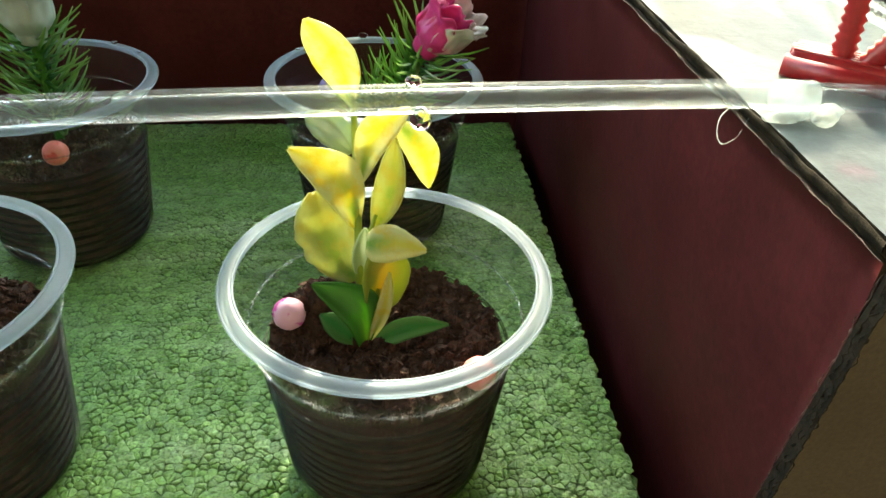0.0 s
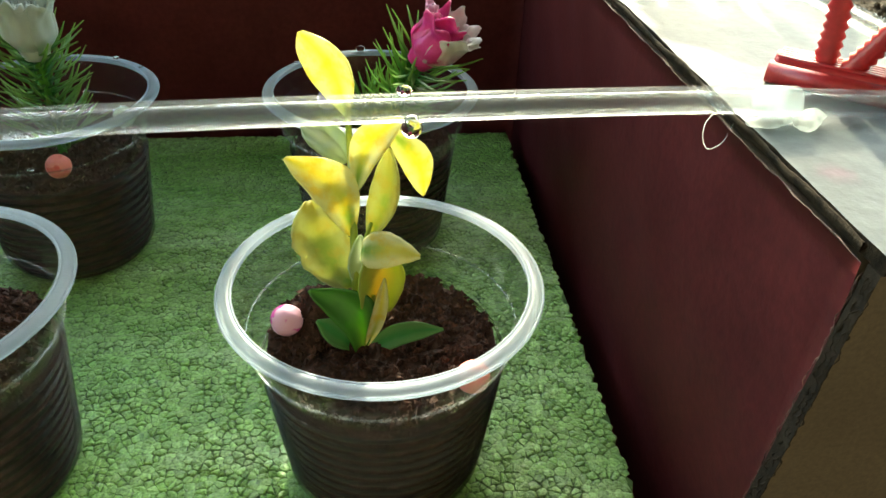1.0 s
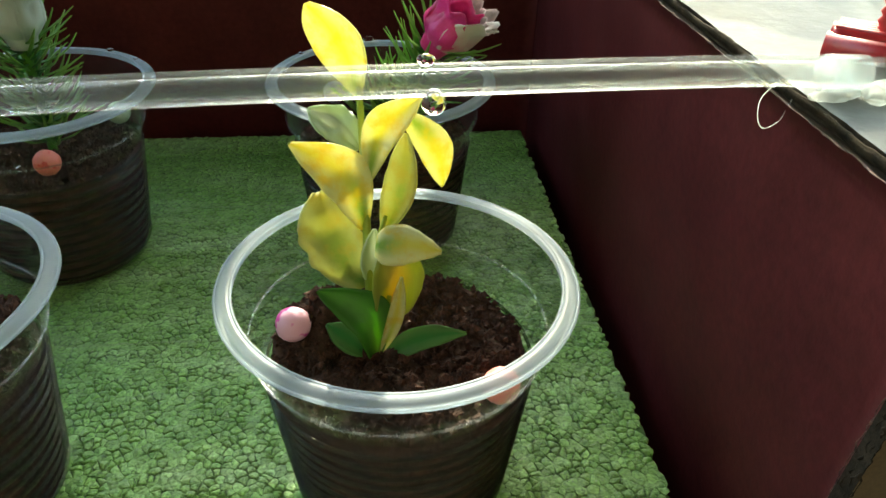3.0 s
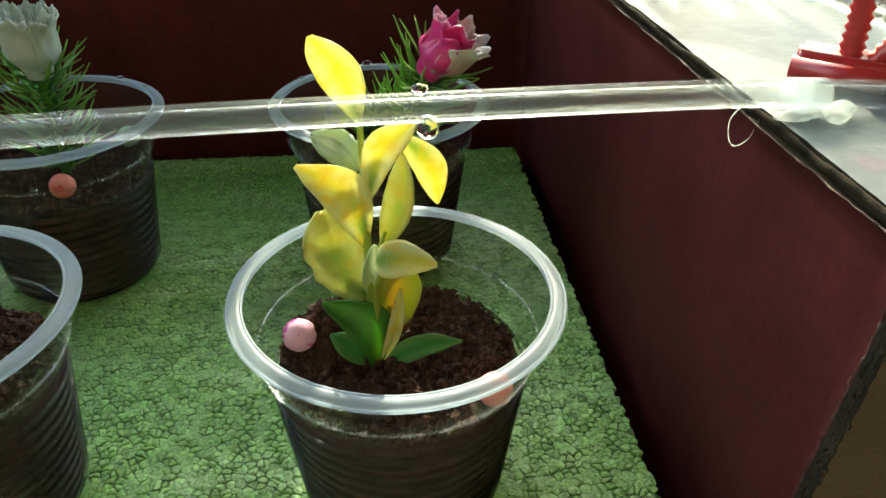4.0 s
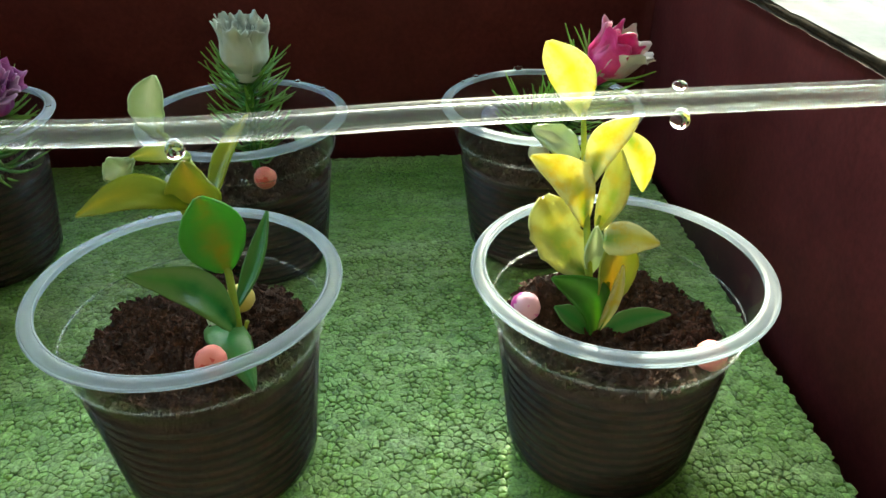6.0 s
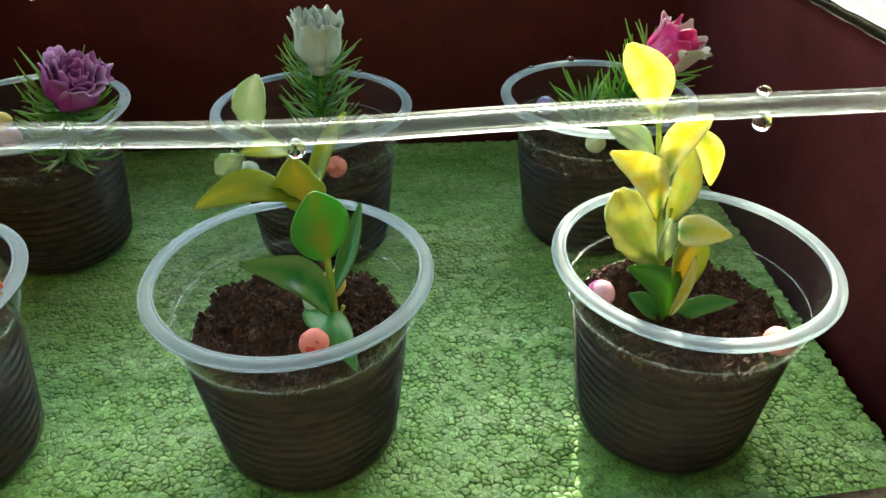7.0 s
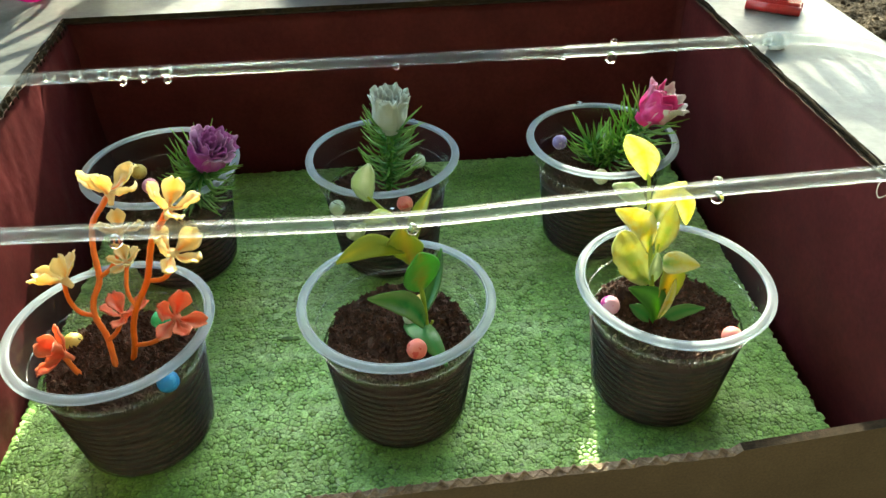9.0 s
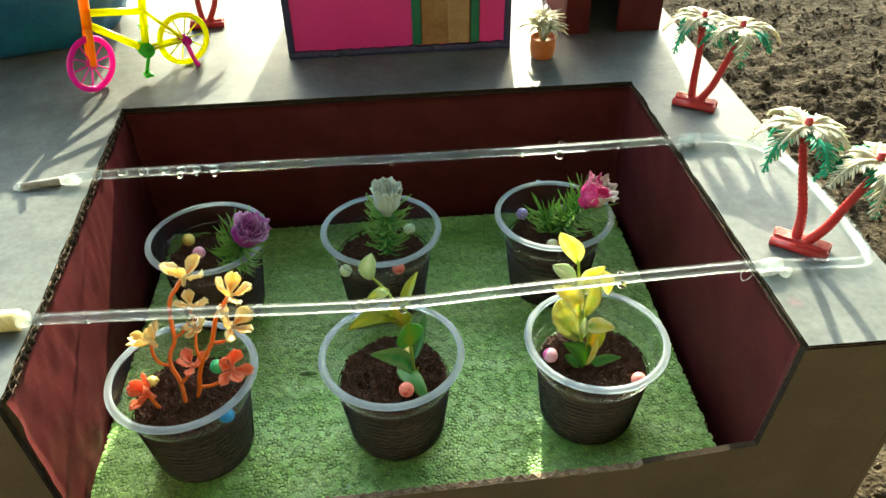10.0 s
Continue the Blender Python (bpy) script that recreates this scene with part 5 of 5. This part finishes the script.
def hollow(bm, path, ro, ri, n):
    """A hose with a wall: outer and inner skin and the two end rings."""
    a = pipe(bm, path, ro, 24, n, False)
    b = pipe(bm, path, ri, 24, n, False, 0.0, True)
    for k in range(24):
        j = (k + 1) % 24
        bm.faces.new((a[0][k], a[0][j], b[0][j], b[0][k]))
        bm.faces.new((a[-1][j], a[-1][k], b[-1][k], b[-1][j]))


SLEEVE = frosted_plastic("milky_clear_sleeve", 0.26, (0.86, 0.90, 0.90), 0.25)


def hose():
    t = thing("clear_hose", "clear plastic drip hose laid across the tray in a loop", "hose")
    bm = bmesh.new()
    path = [(-0.302, 0.2330, zb(0.233) + 0.0035), (-0.288, 0.2330, 0.1055), (-0.20, 0.2310, 0.1068), (-0.10, 0.2290, 0.1072), (0.0, 0.2300, 0.1066), (0.077, 0.2340, 0.1055), (0.092, 0.2370, zb(0.2370) + HR + 0.001),
            (0.112, 0.2345, zb(0.2345) + HR), (0.1290, 0.2220, zb(0.2220) + HR), (0.1365, 0.1990, zb(0.1990) + HR), (0.1385, 0.1650, zb(0.1650) + HR), (0.1370, 0.1300, zb(0.1300) + HR), (0.1345, 0.1130, zb(0.1130) + HR), (0.1270, 0.1085, zb(0.1085) + HR),
            (0.105, 0.1085, zb(0.1085) + HR + 0.0008), (0.083, 0.1085, 0.1072), (0.06, 0.1078, 0.1080), (0.0, 0.1042, 0.1086), (-0.05, 0.1012, 0.1086), (-0.10, 0.0992, 0.1074), (-0.15, 0.0996, 0.1078), (-0.20, 0.1014, 0.1086), (-0.2790, 0.1050, 0.1080), (-0.2900, 0.1055, 0.1076)]
    hollow(bm, path, HR, HR * 0.64, 10)
    part("hose_wall", bm, TUBE, t, "clear flexible plastic hose")
    for pts in ([(0.0790, 0.1085, 0.1070), (0.0866, 0.1085, 0.1067)], [(0.0800, 0.2345, zb(0.2345) + HR + 0.0022), (0.0905, 0.2365, zb(0.2365) + HR + 0.0012)]):
        bm = bmesh.new()
        hollow(bm, pts, HR + 0.0007, HR + 0.0002, 3)
        part("joint_sleeve", bm, SLEEVE, t, "milky clear joint sleeve")
    for x in (-0.268, -0.256, -0.243, -0.233, -0.224, -0.214):
        bm = bmesh.new()
        pipe(bm, [(x, 0.2322 + (x + 0.25) * -0.02, 0.1062), (x + 0.0045, 0.2321 + (x + 0.25) * -0.02, 0.1063)], HR * 0.60, 14, 3)
        part("water_slug", bm, WATER, t, "short plug of water inside the hose")
    return t


hose()


def drop(at, r, hang=1.25):
    bm = bmesh.new()
    rings = [(0.02, 0.9), (0.35, 0.75), (0.62, 0.45), (0.85, 0.1), (1.0, -0.35), (0.97, -0.75), (0.72, -1.1), (0.35, -1.28), (0.02, -1.33)]
    lathe(bm, [(r * a, r * b * hang * 0.8) for a, b in rings[::-1]], 20)
    bmesh.ops.contextual_create(bm, geom=[e for e in bm.edges if e.is_boundary])
    ob = link_mesh("water_drop", bm, WATER)
    ob.location = Vector(at) + Vector((0, 0, 0.0009))
    tagged(ob, "clear water drop hanging from the plastic hose", "water drop", "drops on the hose")


for x, y, z, r in ((0.0055, 0.1046, 0.1042, 0.0022), (-0.1024, 0.0992, 0.1031, 0.0021), (-0.2020, 0.1014, 0.1044, 0.0024), (-0.2510, 0.1036, 0.1050, 0.0013),
                   (0.0005, 0.2300, 0.1020, 0.0027), (-0.0230, 0.2296, 0.1035, 0.0014), (-0.1040, 0.2290, 0.1037, 0.0017), (-0.2330, 0.2318, 0.1022, 0.0018), (-0.2230, 0.2316, 0.1024, 0.0013), (-0.2120, 0.2313, 0.1022, 0.0018)):
    drop((x, y, z), r)
for x, y, z, r in ((0.0040, 0.1044, 0.1122, 0.0014), (0.0010, 0.2300, 0.1105, 0.0016)):
    bm = bmesh.new()
    ball(bm, (0, 0, 0), r, 16, (1.2, 1.0, 0.75))
    ob = link_mesh("water_drop", bm, WATER)
    ob.location = (x, y, z)
    tagged(ob, "clear water bead sitting on top of the hose", "water drop", "drops on the hose")


def rim_drop(at, r):
    bm = bmesh.new()
    ball(bm, (0, 0, 0), r, 14, (1.3, 1.0, 0.6))
    ob = link_mesh("water_drop", bm, WATER)
    ob.location = at
    tagged(ob, "small clear water drop on a cup rim", "water drop", "drops on the cups")


for key, ang, r in (("br", 96, 0.0016), ("br", 128, 0.0009), ("br", 141, 0.0007), ("br", -20, 0.0009), ("bm", 62, 0.0010), ("bm", 40, 0.0007), ("fm", 118, 0.0007), ("bl", 15, 0.0008)):
    cx, cy = CUPS[key]
    rim_drop((cx + 0.0362 * math.cos(radians(ang)), cy + 0.0362 * math.sin(radians(ang)), H + r * 0.35), r)
rim_drop((-0.1105, 0.1895, 0.0500), 0.0009)


def glue(at, size, seed, n=5):
    bm = bmesh.new()
    rng = random.Random(seed)
    for i in range(n):
        o = Vector((rng.uniform(-1, 1) * size[0] * 0.6, rng.uniform(-1, 1) * size[1] * 0.5, rng.uniform(-0.3, 0.4) * size[2]))
        ball(bm, o, 1.0, 14, (size[0] * rng.uniform(0.4, 0.75), size[1] * rng.uniform(0.45, 0.8), size[2] * rng.uniform(0.5, 0.9)), 0.45, seed + i * 3.3)
    ob = link_mesh("glue_blob", bm, GLUE)
    md = ob.modifiers.new("fuse", "REMESH")
    md.mode, md.voxel_size, md.use_smooth_shade = "VOXEL", 0.0004, True
    ob.location = at
    tagged(ob, "lumpy milky hot glue that holds the hose", "glue", "glue blobs")


glue((0.0885, 0.1052, zb(0.105) + 0.0013), (0.0036, 0.0030, 0.0024), 2.0, 7)
glue((0.0830, 0.1072, zb(0.107) + 0.0008), (0.0064, 0.0030, 0.0016), 7.0, 6)
glue((0.0845, 0.2355, zb(0.2355) + 0.0020), (0.0058, 0.0036, 0.0036), 5.0)
glue((-0.2990, 0.2335, zb(0.2335) + 0.0022), (0.0070, 0.0040, 0.0040), 9.0)
glue((-0.3240, 0.2300, zb(0.23) + 0.0010), (0.0070, 0.0040, 0.0030), 12.0)

bm = bmesh.new()
pipe(bm, [(0.0705, 0.1100, 0.1042), (0.0699, 0.1120, 0.1005), (0.0704, 0.1120, 0.0965), (0.0722, 0.1120, 0.0943), (0.0749, 0.1120, 0.0958), (0.0758, 0.1120, 0.0985), (0.0766, 0.1120, 0.1012)], 0.00009, 6, 8)
ball(bm, (0.0720, 0.1120, 0.0944), 0.00022, 8)
tagged(link_mesh("glue_thread", bm, GLUE), "fine looped thread of drawn hot glue", "glue")

conn = thing("hose_connector", "cream yellow plastic tube pushed over the hose end", "connector")
bm = bmesh.new()
pipe(bm, [(-0.2820, 0.1050, 0.1080), (-0.30, 0.1050, 0.1080), (-0.34, 0.1048, 0.1080)], 0.0052, 18, 5)
part("sleeve", bm, STRAW, conn)
bm = bmesh.new()
pipe(bm, [(-0.2785, 0.1050, 0.1080), (-0.2835, 0.1050, 0.1080)], 0.0040, 16, 3)
part("milky_collar", bm, GLUE, conn, "milky glue collar")
bm = bmesh.new()
pipe(bm, [(-0.3040, 0.2330, zb(0.233) + 0.0028), (-0.3150, 0.2315, zb(0.2315) + 0.0026), (-0.3260, 0.2300, zb(0.23) + 0.0025)], lambda s: 0.0026 - 0.0006 * s, 10, 5)
tagged(link_mesh("end_plug", bm, PLUG), "dull grey plug in the hose end, glued to the board", "plug")


# ---- toy palms ----
def palm(lean, rise):
    t = thing("toy_palm", "toy double palm, red ridged trunks, cream and green fronds", "toy tree", "toy palms")
    bm = bmesh.new()
    box(bm, (-0.0135, -0.0045, 0.0006), (0.0135, 0.0045, 0.0062), 0.0014)
    for y in (-0.0042, 0.0042):
        pipe(bm, [(-0.0142, y, 0.0026), (0.0142, y, 0.0026)], 0.0026, 10, 1)
    for k in range(5):
        pipe(bm, [(-0.0130, -0.003 + k * 0.0015, 0.0062), (0.0130, -0.003 + k * 0.0015, 0.0062)], 0.0005, 6, 1)
    part("base", bm, TREE_RED, t, "red plastic log raft base")
    for tag, pts, yaw in ((0, ((-0.0030, 0, 0.005), (-0.0040, 0.0005, 0.020), (-0.0062 + lean * 0.5, 0.0010, 0.038), (-0.0095 + lean, 0.0010, 0.0560 + rise)), 0.0),
                          (1, ((0.0025, 0, 0.005), (0.0090, -0.0010, 0.018), (0.0140, -0.0025, 0.035), (0.0195, -0.0035, 0.0530)), 0.7)):
        bm = bmesh.new()
        pipe(bm, pts, lambda s: 0.0026 - 0.0007 * s, 14, 14, True, 0.14)
        part("trunk", bm, TREE_RED, t, "red ridged trunk")
        top = Vector(pts[-1])
        bm = bmesh.new()
        pipe(bm, [top, top + Vector((0, 0, 0.005)), top + Vector((0, 0, 0.0130))], lambda s: 0.0026 - 0.0009 * s, 12, 3)
        crown = part("crown_heart", bm, TREE_RED, t)
        n = 11
        for k in range(n):
            cream = k % 2 == 0
            a = yaw + 2 * math.pi * k / n + 0.22 * math.sin(k * 3.1)
            d = Vector((math.cos(a), math.sin(a), 0))
            L = (0.0262 if cream else 0.0250) * (0.95 + 0.15 * math.sin(k * 2.2 + yaw * 3))
            bm = bmesh.new()
            steps = 15
            z0, rise, sag = (0.0075, 0.0044, 0.0100 + 0.005 * math.sin(k * 2.7)) if cream else (0.0045, 0.0050, 0.0120 + 0.005 * math.sin(k * 1.9))
            twist = 0.30 * math.sin(k * 4.1 + yaw)
            side = d.cross(Vector((0, 0, 1)))
            spine = [top + d * L * (s - 0.10 * s ** 4) + side * (L * twist * s * s) + Vector((0, 0, z0 * (1 - s * 0.3) + rise * math.sin(math.pi * min(1, s * 1.05) * 0.85) - sag * s ** 3)) for s in [q / steps for q in range(steps + 1)]]
            pipe(bm, spine, lambda s: 0.0011 * (1.1 - 0.8 * s), 6, 1)
            prev = None
            for q in range(1, steps + 1):
                fwd = (spine[q] - spine[q - 1]).normalized()
                w = 0.0052 * math.sin(math.pi * (0.14 + 0.80 * q / steps)) ** 0.8
                row = [bm.verts.new(spine[q] + side * (g * w * 0.30) - Vector((0, 0, abs(g) * w * 0.12))) for g in (-1, 0, 1)]
                if prev:
                    for g in (0, 1):
                        bm.faces.new((prev[g], prev[g + 1], row[g + 1], row[g]))
                prev = row
                for sg in (-1, 1):
                    b0 = spine[q] + side * (sg * w * 0.18) - fwd * 0.0006
                    long = w * (0.85 + 0.28 * math.sin(q * 2.3 + k))
                    blade(bm, b0, b0 + side * sg * long + fwd * long * 0.95 - Vector((0, 0, long * 0.25)), 0.00062, Vector((0, 0, 1)), shape=0.8, nu=4, nv=3)
            part("frond", bm, FROND_CREAM if cream else FROND_GREEN, crown, "cream toothed frond" if cream else "green toothed frond", True, 0.0005)
    return t


palm(-0.0048, 0.003).matrix_basis = pose(0.1055, 0.1255, zb(0.1255), 0, 0, -38)
palm(0.0040, -0.003).matrix_basis = pose(0.1070, 0.2870, zb(0.287), 0, 0, -34)
palm(0.006, 0.010).matrix_basis = pose(-0.2560, 0.4760, ZB, 0, 0, 8)


# ---- toy bicycle ----
def wheel(name, parent, r, mt, at, steer=0):
    w = new(name)
    w.parent = parent
    w.location = at
    w.rotation_euler = (0, 0, radians(steer))
    bm = bmesh.new()
    tr = 0.0022
    lathe(bm, [(r - tr + tr * math.cos(a), tr * 0.9 * math.sin(a)) for a in [2 * math.pi * k / 10 for k in range(10)]], 40, close=True)
    bmesh.ops.rotate(bm, verts=bm.verts, matrix=Matrix.Rotation(radians(90), 3, "X"))
    part("tyre", bm, mt, w)
    bm = bmesh.new()
    pipe(bm, [(0, -0.003, 0), (0, 0.003, 0)], 0.0030, 12, 1)
    part("hub", bm, mt, w)
    for k in range(10):
        a = 2 * math.pi * k / 10
        bm = bmesh.new()
        pipe(bm, [(0.002 * math.cos(a), 0, 0.002 * math.sin(a)), ((r - tr) * math.cos(a), 0, (r - tr) * math.sin(a))], 0.00055, 6, 1)
        part("spoke", bm, mt, w)


def bicycle():
    t = thing("toy_bicycle", "small neon toy bicycle, yellow frame, pink front wheel, orange fork", "toy bicycle")
    R = 0.0205
    L = 0.070
    wheel("front_wheel", t, R, BIKE_P, (0, 0, R), 24)
    wheel("back_wheel", t, R, BIKE_Y, (L, 0, R))
    for y in (-0.0042, 0.0042):
        bm = bmesh.new()
        pipe(bm, [(0, y, R), (0.0035, y, R + 0.020), (0.0045, y * 0.6, R + 0.026)], 0.0025, 8, 4)
        part("fork_blade", bm, BIKE_O, t, "orange fork")
    for pts, r, mt, nm in ((((0.0045, 0, R + 0.024), (0.009, 0, R + 0.052)), 0.0036, BIKE_O, "steering_post"),
                           (((0.009, -0.016, R + 0.054), (0.009, 0, R + 0.051), (0.009, 0.016, R + 0.054)), 0.0016, BIKE_O, "handlebar"),
                           (((0.0065, 0, R + 0.036), (0.046, 0, R + 0.028)), 0.0027, BIKE_Y, "frame_tube"),
                           (((0.0055, 0, R + 0.028), (0.040, 0, R + 0.000)), 0.0027, BIKE_Y, "frame_tube"),
                           (((0.040, 0, R - 0.001), (0.048, 0, R + 0.042)), 0.0029, BIKE_Y, "frame_tube"),
                           (((0.040, 0.003, R), (L, 0.0045, R)), 0.0013, BIKE_Y, "frame_tube"), (((0.040, -0.003, R), (L, -0.0045, R)), 0.0013, BIKE_Y, "frame_tube"),
                           (((0.046, 0.002, R + 0.028), (L, 0.0045, R)), 0.0013, BIKE_Y, "frame_tube"), (((0.046, -0.002, R + 0.028), (L, -0.0045, R)), 0.0013, BIKE_Y, "frame_tube"),
                           (((L - 0.001, -0.006, R), (L + 0.001, -0.009, 0.008), (L + 0.003, -0.0105, 0.0008)), 0.0017, BIKE_P, "kickstand"),
                           (((0.040, -0.007, R), (0.034, -0.008, 0.006)), 0.0014, BIKE_G, "crank"), (((0.040, 0.007, R), (0.046, 0.008, R + 0.013)), 0.0014, BIKE_G, "crank")):
        bm = bmesh.new()
        pipe(bm, pts, r, 8, 3 if len(pts) > 2 else 1)
        part(nm, bm, mt, t)
    bm = bmesh.new()
    pipe(bm, [(0.040, -0.0045, R), (0.040, 0.0045, R)], 0.0056, 16, 1)
    part("chain_wheel", bm, BIKE_G, t, "green chain wheel")
    for c in ((0.034, -0.0115, 0.006), (0.046, 0.0115, R + 0.013)):
        bm = bmesh.new()
        box(bm, (c[0] - 0.003, c[1] - 0.004, c[2] - 0.001), (c[0] + 0.003, c[1] + 0.004, c[2] + 0.001), 0.0004)
        part("pedal", bm, BIKE_G, t)
    bm = bmesh.new()
    ball(bm, (0.050, 0, R + 0.044), 0.009, 14, (1, 0.55, 0.3))
    part("saddle", bm, BIKE_O, t)
    bm = bmesh.new()
    pipe(bm, [(L, -0.0075, R), (L, 0.0075, R)], 0.0036, 12, 1)
    part("axle_cap", bm, BIKE_P, t, "pink axle cap")
    return t


bicycle().matrix_basis = pose(-0.3170, 0.3640, ZB, 0, 0, 33)


# ---- toy houses, pot and sack behind the tray ----
def paper_box(name, lo, hi, mt, parent, label=""):
    bm = bmesh.new()
    box(bm, lo, hi, 0.0008)
    return part(name, bm, mt, parent, label, False)


TAN = surface("tan_paper", (0.30, 0.17, 0.07), (0.38, 0.22, 0.10), 60, 0.55, 0.2, 500)
house = thing("pink_toy_house", "toy house of bright pink paper with navy taped edges", "toy house", "", "", (-0.092, 0.404, ZB), 0.5)
W2, HH, DEP = 0.0885, 0.135, 0.176
paper_box("wall", (-W2 + 0.004, 0.0, 0.004), (W2 - 0.004, DEP, HH), PINK_WALL, house, "pink paper wall")
for x in (-W2, W2 - 0.0055):
    paper_box("edge_tape", (x, -0.0015, 0.0), (x + 0.0055, 0.004, HH), NAVY, house, "navy tape")
bm = bmesh.new()
prev = None
for i in range(91):
    x = -W2 + 0.001 + (2 * W2 - 0.002) * i / 90
    hgt = 0.0050 + 0.0016 * noise.noise(Vector((x * 160, 2, 0)))
    out = 0.0042 + 0.0024 * noise.noise(Vector((x * 190, 5, 0)))
    row = [bm.verts.new(q) for q in ((x, 0.003, hgt), (x, -out * 0.7, hgt * 0.9), (x, -out, hgt * 0.45), (x, -out * 0.8 - 0.0008, 0.0002), (x, 0.003, 0.0002))]
    if prev:
        for k in range(5):
            bm.faces.new((prev[k], row[k], row[(k + 1) % 5], prev[(k + 1) % 5]))
    prev = row
part("plinth", bm, NAVY, house, "dark crumpled torn strip", False)
for x in (0.0100, 0.0560):
    paper_box("door_post", (x, -0.0028, 0.0056), (x + 0.0070, 0.002, 0.085), GREEN_TRIM, house, "dark green strip")
door = paper_box("door", (0.0172, -0.0020, 0.0056), (0.0558, 0.002, 0.082), DOOR_BROWN, house, "brown paper door")
paper_box("door_leaf", (0.0380, -0.0034, 0.0060), (0.0545, -0.0021, 0.080), TAN, door, "tan paper door leaf")
paper_box("window", (-0.062, -0.0024, 0.048), (-0.020, 0.001, 0.082), GOLD, house, "gold paper window")
bm = bmesh.new()
x0, x1, y0, y1 = -W2 - 0.006, W2 + 0.004, -0.008, DEP + 0.008
low, a = ([bm.verts.new(p) for p in ((x0, y0, z), (x1, y0, z), (x1, y1, z), (x0, y1, z))] for z in (HH + 0.0004, HH + 0.006))
r = [bm.verts.new(p) for p in ((x0, DEP / 2, HH + 0.045), (x1, DEP / 2, HH + 0.045))]
for f in (low[::-1], (a[0], a[1], r[1], r[0]), (a[2], a[3], r[0], r[1]), (a[1], a[2], r[1]), (a[3], a[0], r[0]), *((low[i], low[(i + 1) % 4], a[(i + 1) % 4], a[i]) for i in range(4))):
    bm.faces.new(f)
part("roof", bm, ROOF, house, "", False)

# slabs out of view, added beside the house to cut sun from the tray
for x0, x1, top in ((W2 - 0.003, W2 + 0.0185, 0.098), (-W2 - 0.048, -W2 + 0.003, 0.111)):
    paper_box("unseen_sun_block", (x0, 0.086, 0.0835), (x1, 0.101, top), ROOF, house, "unseen brown card slab added to keep sun off the tray floor")

hut = thing("maroon_toy_hut", "toy hut of maroon card with a dark open doorway", "toy house", "", "", (0.084, 0.420, ZB))
for x0, x1 in ((-0.040, -0.020), (0.004, 0.040)):
    paper_box("front_wall", (x0, 0.0, 0.0), (x1, 0.004, 0.092), RED, hut, "maroon card front")
paper_box("front_wall", (-0.0199, 0.0002, 0.070), (0.0039, 0.0038, 0.092), RED, hut)
for x in (-0.0400, 0.0362):
    paper_box("side_wall", (x, 0.0042, 0.0), (x + 0.0038, 0.12, 0.092), RED, hut)
# near-black card puts the shade behind the doorway into the colour
paper_box("back_wall", (-0.036, 0.116, 0.0), (0.036, 0.12, 0.092), DARK, hut)
paper_box("roof", (-0.046, -0.006, 0.0922), (0.046, 0.126, 0.0970), ROOF, hut)

pot = thing("potted_toy_plant", "tiny terracotta pot with cream and green toy leaves", "toy plant", "", "", (0.0180, 0.3810, ZB))
bm = bmesh.new()
lathe(bm, [(0.0, 0.0), (0.0078, 0.0), (0.0093, 0.002), (0.0100, 0.009), (0.0096, 0.0150), (0.0100, 0.0165), (0.0092, 0.0168), (0.0086, 0.014), (0.0, 0.0135)], 28)
bmesh.ops.remove_doubles(bm, verts=bm.verts, dist=1e-6)
part("pot", bm, POT, pot, "terracotta coloured pot")
for k in range(38):
    a = k * 2.39996
    s = 0.35 + 0.65 * ((k * 7) % 38) / 38
    bm = bmesh.new()
    d = Vector((math.cos(a) - 0.10 * s, math.sin(a), 0))
    blade(bm, d * 0.002 + Vector((0, 0, 0.0135)), d * 0.0225 * s + Vector((0, 0, 0.0240 + 0.019 * (1 - s * s))), 0.0026, Vector((0, 0, 1)), bend=0.22, fold=0.3, shape=1.2, nu=7, nv=5, curl=-0.2, seed=k)
    part("leaf", bm, POT_LEAF, pot, "", True, 0.0004)

bm = bmesh.new()
g = bmesh.ops.create_uvsphere(bm, u_segments=72, v_segments=44, radius=1.0)
for v in g["verts"]:
    q = v.co.copy()
    f = 1 + 0.10 * noise.fractal(q * 1.7, 0.8, 2, 4) + 0.025 * abs(noise.noise(Vector((q.x * 3 + q.z * 6, q.y * 4, q.z * 2))))
    sx, sy = (math.copysign(abs(c) ** 0.75, c) for c in (q.x, q.y))
    v.co = Vector((sx * 0.105 * f, sy * 0.13 * f, max(-0.090, q.z * 0.12 * f)))
sack = thing("stuffed_sack", "full teal blue woven sack standing on the platform", "sack", "", "", (-0.4300, 0.5250, ZB + 0.0905), 30)
part("sack_body", bm, TEAL, sack)
bm = bmesh.new()
pipe(bm, [(0.105 * 1.06 * math.cos(q), 0.13 * 1.04 * math.sin(q), 0.035 + 0.004 * math.sin(3 * q)) for q in [radians(-150 + 12 * k) for k in range(18)]], 0.0016, 8, 3)
part("stitched_seam", bm, NAVY, sack, "dark stitched seam")
